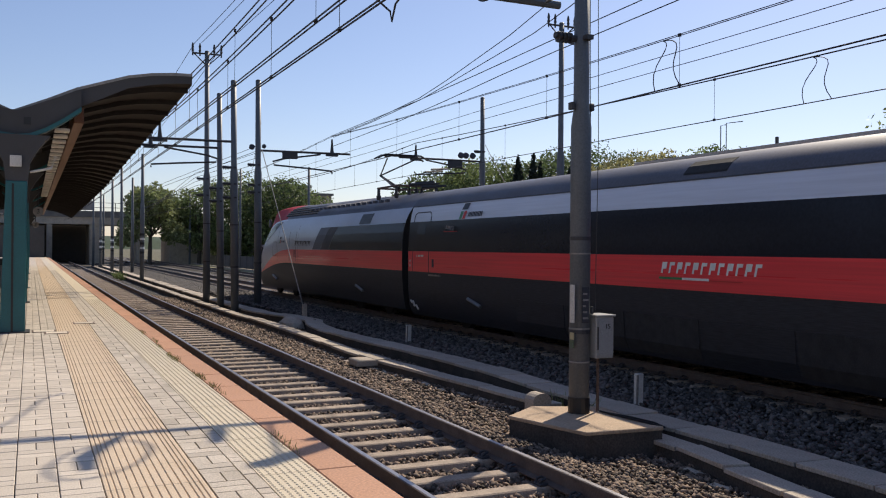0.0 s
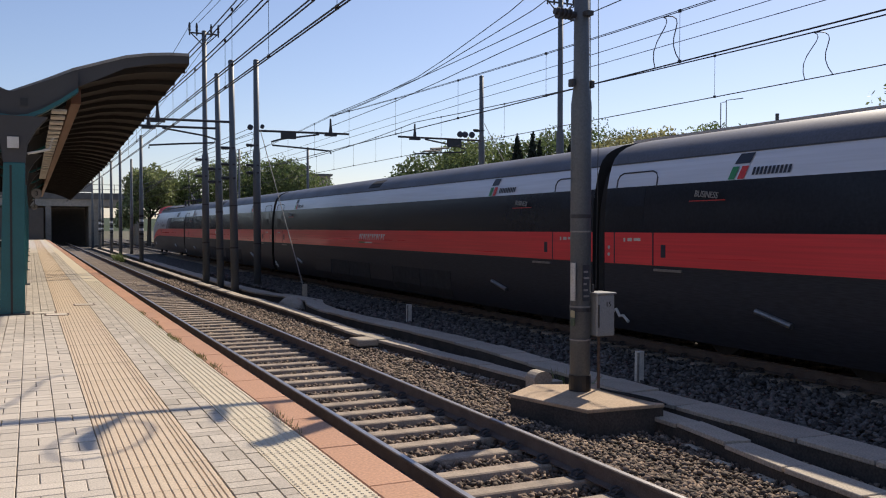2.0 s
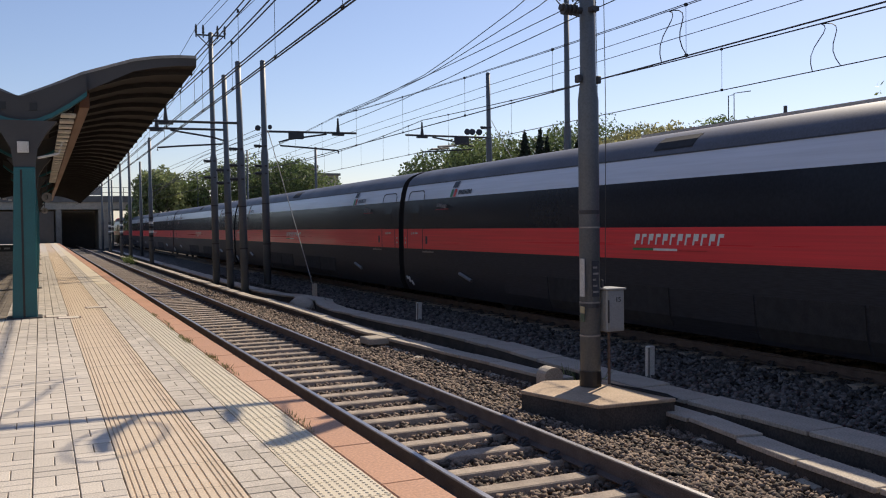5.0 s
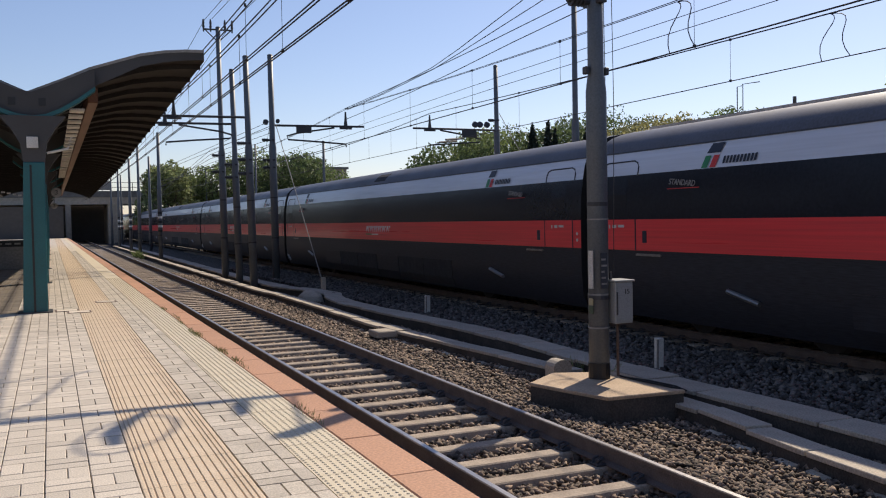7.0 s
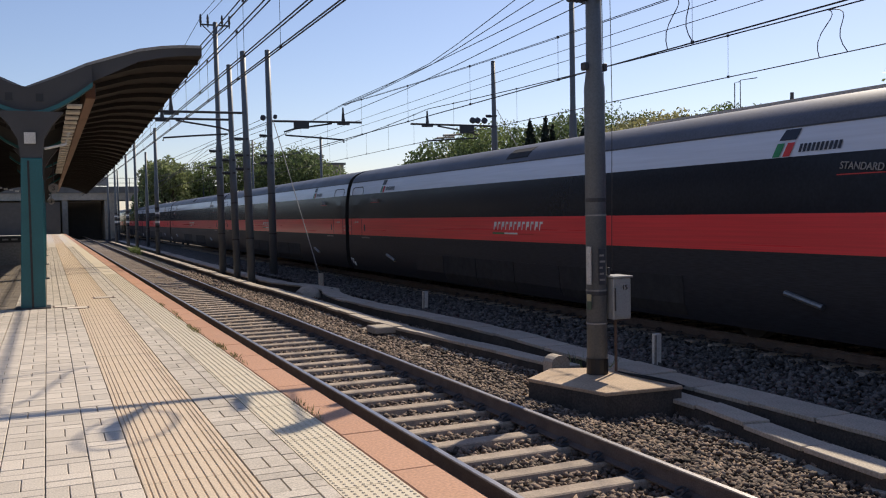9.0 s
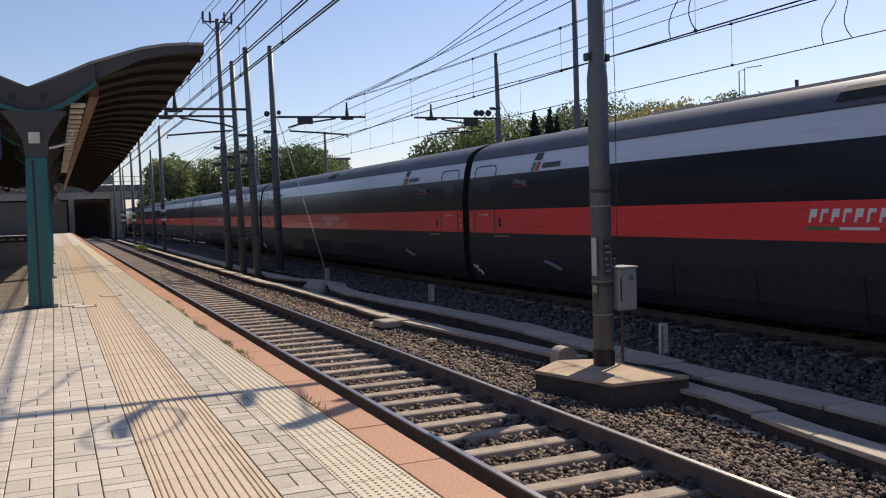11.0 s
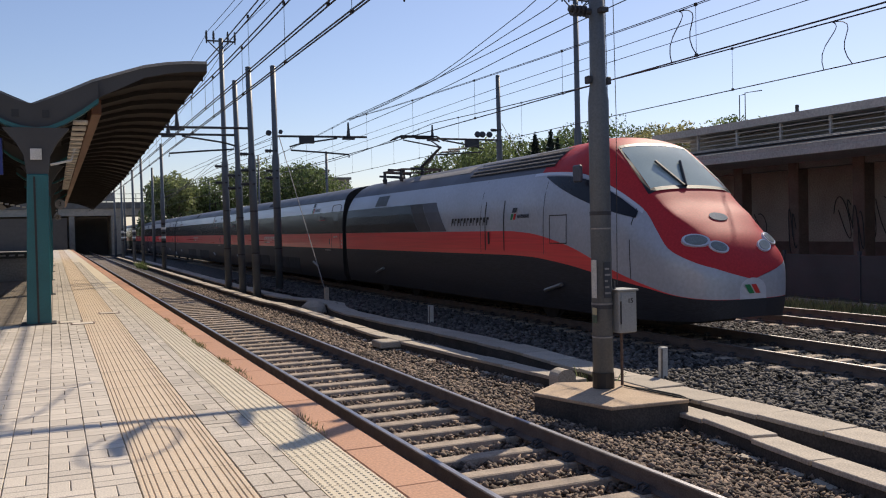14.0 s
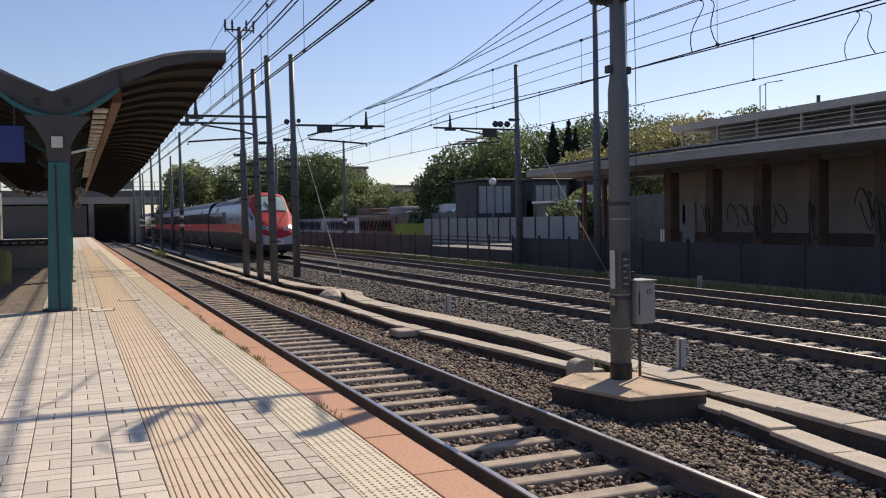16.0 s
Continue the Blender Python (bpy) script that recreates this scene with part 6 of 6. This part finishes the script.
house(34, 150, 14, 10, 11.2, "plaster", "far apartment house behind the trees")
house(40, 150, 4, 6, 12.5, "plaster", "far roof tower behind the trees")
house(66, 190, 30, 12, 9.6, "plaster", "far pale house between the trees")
house(-60, 180, 50, 12, 7, "cladding", "far grey house beyond the bridge")
hill = grid([[(x, y, z) for x in np.linspace(-500, 900, 15)] for y, z in ((700, -0.5), (760, 6), (900, 9), (1400, 9))])
for v in hill.verts:
    if v.co.z > 1:
        v.co.z += 5 * noise.noise(v.co * 0.006)
tagged(part("far_hills", hill, "leaf_dark"), "low dark green wooded rise on the horizon", "backdrop", kind="structure")


# ---------------------------------------------------------------- paving of the platform
def shared(name, bm, material):
    me = bpy.data.meshes.new(name)
    bm.to_mesh(me)
    bm.free()
    me.materials.append(M[material])
    return me


def piece(name, me, m):
    o = new(name, me)
    o.parent = platform
    o.matrix_basis = m
    return o


BR = 0.26
BRICK_LONG = shared("brick", box(0.003, 0.004, -0.05, 0.127, BR - 0.004, 0.0, 0.004), "paver")
BRICK_CROSS = shared("brick", box(0.003, 0.003, -0.05, BR - 0.003, 0.127, 0.0, 0.004), "paver")


def ribbed_tile(L):
    """A guiding strip: broad flat ribs, with narrow ones along both edges."""
    bm = bmesh.new()
    cuts = [0.003, 0.036, 0.07, 0.105] + [0.105 + 0.0525 * k for k in range(1, 9)] + [0.558, 0.592, 0.627]
    prof = [(0.003, -0.05)]
    for a, b in zip(cuts, cuts[1:]):
        prof += [(a + 0.001, -0.001), (a + 0.004, 0.002), (b - 0.011, 0.002), (b - 0.008, -0.001), (b - 0.0075, -0.006), (b, -0.006)]
    prof.append((0.627, -0.05))
    grid([[(x, y, z) for x, z in prof] for y in (0.002, L - 0.002)], bm)
    return bm


def dotted_tile(L, nx=8, ny=8):
    bm = box(0.003, 0.003, -0.05, 0.397, L - 0.003, 0.0)
    for i in range(nx):
        for j in range(ny):
            x, y = 0.025 + 0.05 * i, 0.025 + 0.05 * j
            a = [bm.verts.new((x + 0.014 * math.cos(k * math.tau / 6), y + 0.014 * math.sin(k * math.tau / 6), 0.0)) for k in range(6)]
            b = [bm.verts.new((x + 0.008 * math.cos(k * math.tau / 6), y + 0.008 * math.sin(k * math.tau / 6), 0.006)) for k in range(6)]
            bm.faces.new(b)
            for k in range(6):
                bm.faces.new((a[k], a[(k + 1) % 6], b[(k + 1) % 6], b[k]))
    return bm


RIB = shared("ribbed_tile", ribbed_tile(0.6), "ribbed")
DOT = shared("studded_tile", dotted_tile(0.4), "dotted")
COPE = shared("coping_stone", box(0.003, 0.003, -0.16, 0.305, 0.997, 0.0, 0.008), "coping")
rng = random.Random(31)


def jig(a=0.0015):
    return rng.uniform(-a, a)


for k in range(134):
    piece("coping_stone", COPE, pose(1.855, -12.0 + k, PZ + jig(), 0, 0, 0))
for k in range(60):
    piece("studded_tile", DOT, pose(1.45, 3.6 + 0.4 * k, PZ + jig(), 0, 0, 0))
for k in range(60):
    piece("ribbed_tile", RIB, pose(0.46, 3.0 + 0.6 * k, PZ + jig(0.001), 0, 0, 0))
def weave(x, y, out):
    """One block of the basket weave: two bricks along, then two across."""
    out += [("long", x, y), ("long", x + BR / 2, y), ("cross", x, y + BR), ("cross", x, y + 1.5 * BR)]


near = []
for c in range(4):
    for k in range(18):
        weave(-0.58 + BR * c, 4.3 + 2 * BR * k + (BR if c % 2 else 0.0), near)
for way, x, y in near:
    piece("brick", BRICK_LONG if way == "long" else BRICK_CROSS, pose(x, y, PZ + jig(), jig(0.3), jig(0.3), jig(0.4)))


def joined(name, x0, x1, y0, y1, material, label, shift=0, lead=-BR):
    """Bricks further off, in one mesh; those that meet an edge are cut there."""
    vs, fs = [], []
    rg = np.random.RandomState(9)
    x, c = x0, shift
    while x < x1 - 0.01:
        y = y0 + (lead if c % 2 else 0)
        while y < y1:
            block = []
            weave(x, y, block)
            for way, bx, by in block:
                w, L = (BR / 2, BR) if way == "long" else (BR, BR / 2)
                xa, xb, ya, yb = bx, min(bx + w, x1), max(by, y0), min(by + L, y1)
                if xb - xa < 0.02 or yb - ya < 0.02:
                    continue
                z, b, g = PZ + rg.uniform(-0.002, 0.002), len(vs), 0.003
                for zz, e in ((PZ - 0.05, 0), (z, 0.003)):
                    vs += [(xa + g + e, ya + g + e, zz), (xb - g - e, ya + g + e, zz), (xb - g - e, yb - g - e, zz), (xa + g + e, yb - g - e, zz)]
                fs += [(b + 4, b + 5, b + 6, b + 7), (b, b + 1, b + 5, b + 4), (b + 1, b + 2, b + 6, b + 5), (b + 2, b + 3, b + 7, b + 6), (b + 3, b, b + 4, b + 7)]
            y += 2 * BR
        x += BR
        c += 1
    o = mesh_from(name, vs, fs, material, platform)
    tagged(o, label, kind="stuff")
    return o


NEAR_END = 4.3 + 36 * BR
joined("paving", -0.58, 0.46, NEAR_END, 60, "paver", "pale concrete bricks further along", 0, BR)
joined("paving", -8.12, -0.58, -12.0, 17.5, "paver", "pale concrete bricks beside the canopy")
# From the canopy's end on, the bricks carry its shade as colour.
joined("paving", -8.12, -0.58, 17.5, 60, "paver_shaded", "worn bricks darkened for the canopy's shade")
joined("paving", -0.58, 0.46, -12.0, 4.3, "paver", "pale concrete bricks along the platform")
joined("paving", 1.09, 1.45, -12.0, 60, "paver", "pale concrete bricks between the guiding strips", 1)
part("paving_far", box(-8.0, 60, PZ - 0.05, 0.46, 128, PZ - 0.001), "paver", platform)
part("paving_far", box(1.09, 60, PZ - 0.05, 1.45, 128, PZ - 0.001), "paver", platform)
part("paving_far", box(-14, -12, PZ - 0.05, -8.04, 128, PZ - 0.001), "paver", platform)
part("studded_strip", box(1.453, 27.6, PZ - 0.05, 1.847, 128, PZ), "dotted", platform)
bm = ribbed_tile(89.0)
bmesh.ops.translate(bm, vec=(0.46, 39.0, PZ), verts=bm.verts[:])
part("ribbed_strip", bm, "ribbed", platform)
bm = ribbed_tile(15.0)
bmesh.ops.translate(bm, vec=(0.46, -12.0, PZ), verts=bm.verts[:])
part("ribbed_strip", bm, "ribbed", platform)
part("studded_strip", box(1.453, -12.0, PZ - 0.05, 1.847, 3.597, PZ), "dotted", platform)
for x, y in ((0.45, 17.2), (1.0, 19.2), (0.25, 17.6)):
    t = thing("drain_cover", "dark metal frame of a small drain cover", "drain cover", "drain covers")
    part("frame", box(x - 0.2, y - 0.2, PZ - 0.02, x + 0.2, y + 0.2, PZ + 0.007), "pillar", t)
    part("lid", box(x - 0.17, y - 0.17, PZ - 0.02, x + 0.17, y + 0.17, PZ + 0.010), "paver", t)


def motions():
    """The train rolls away along the middle track at a steady speed."""
    for n, c in enumerate(COACHES):
        walk(c, [(t, pose(TRACK_B, train_at(t) - n * PITCH, 0)) for t in (0, 8, 16)])
    walk(front_car, [(t, pose(TRACK_B, train_at(t) + LOCO, 0)) for t in (0, 8, 16)])
    walk(rear_car, [(t, pose(TRACK_B, train_at(t) - 11 * PITCH - LOCO, 0, 0, 0, 180)) for t in (0, 8, 16)])


motions()
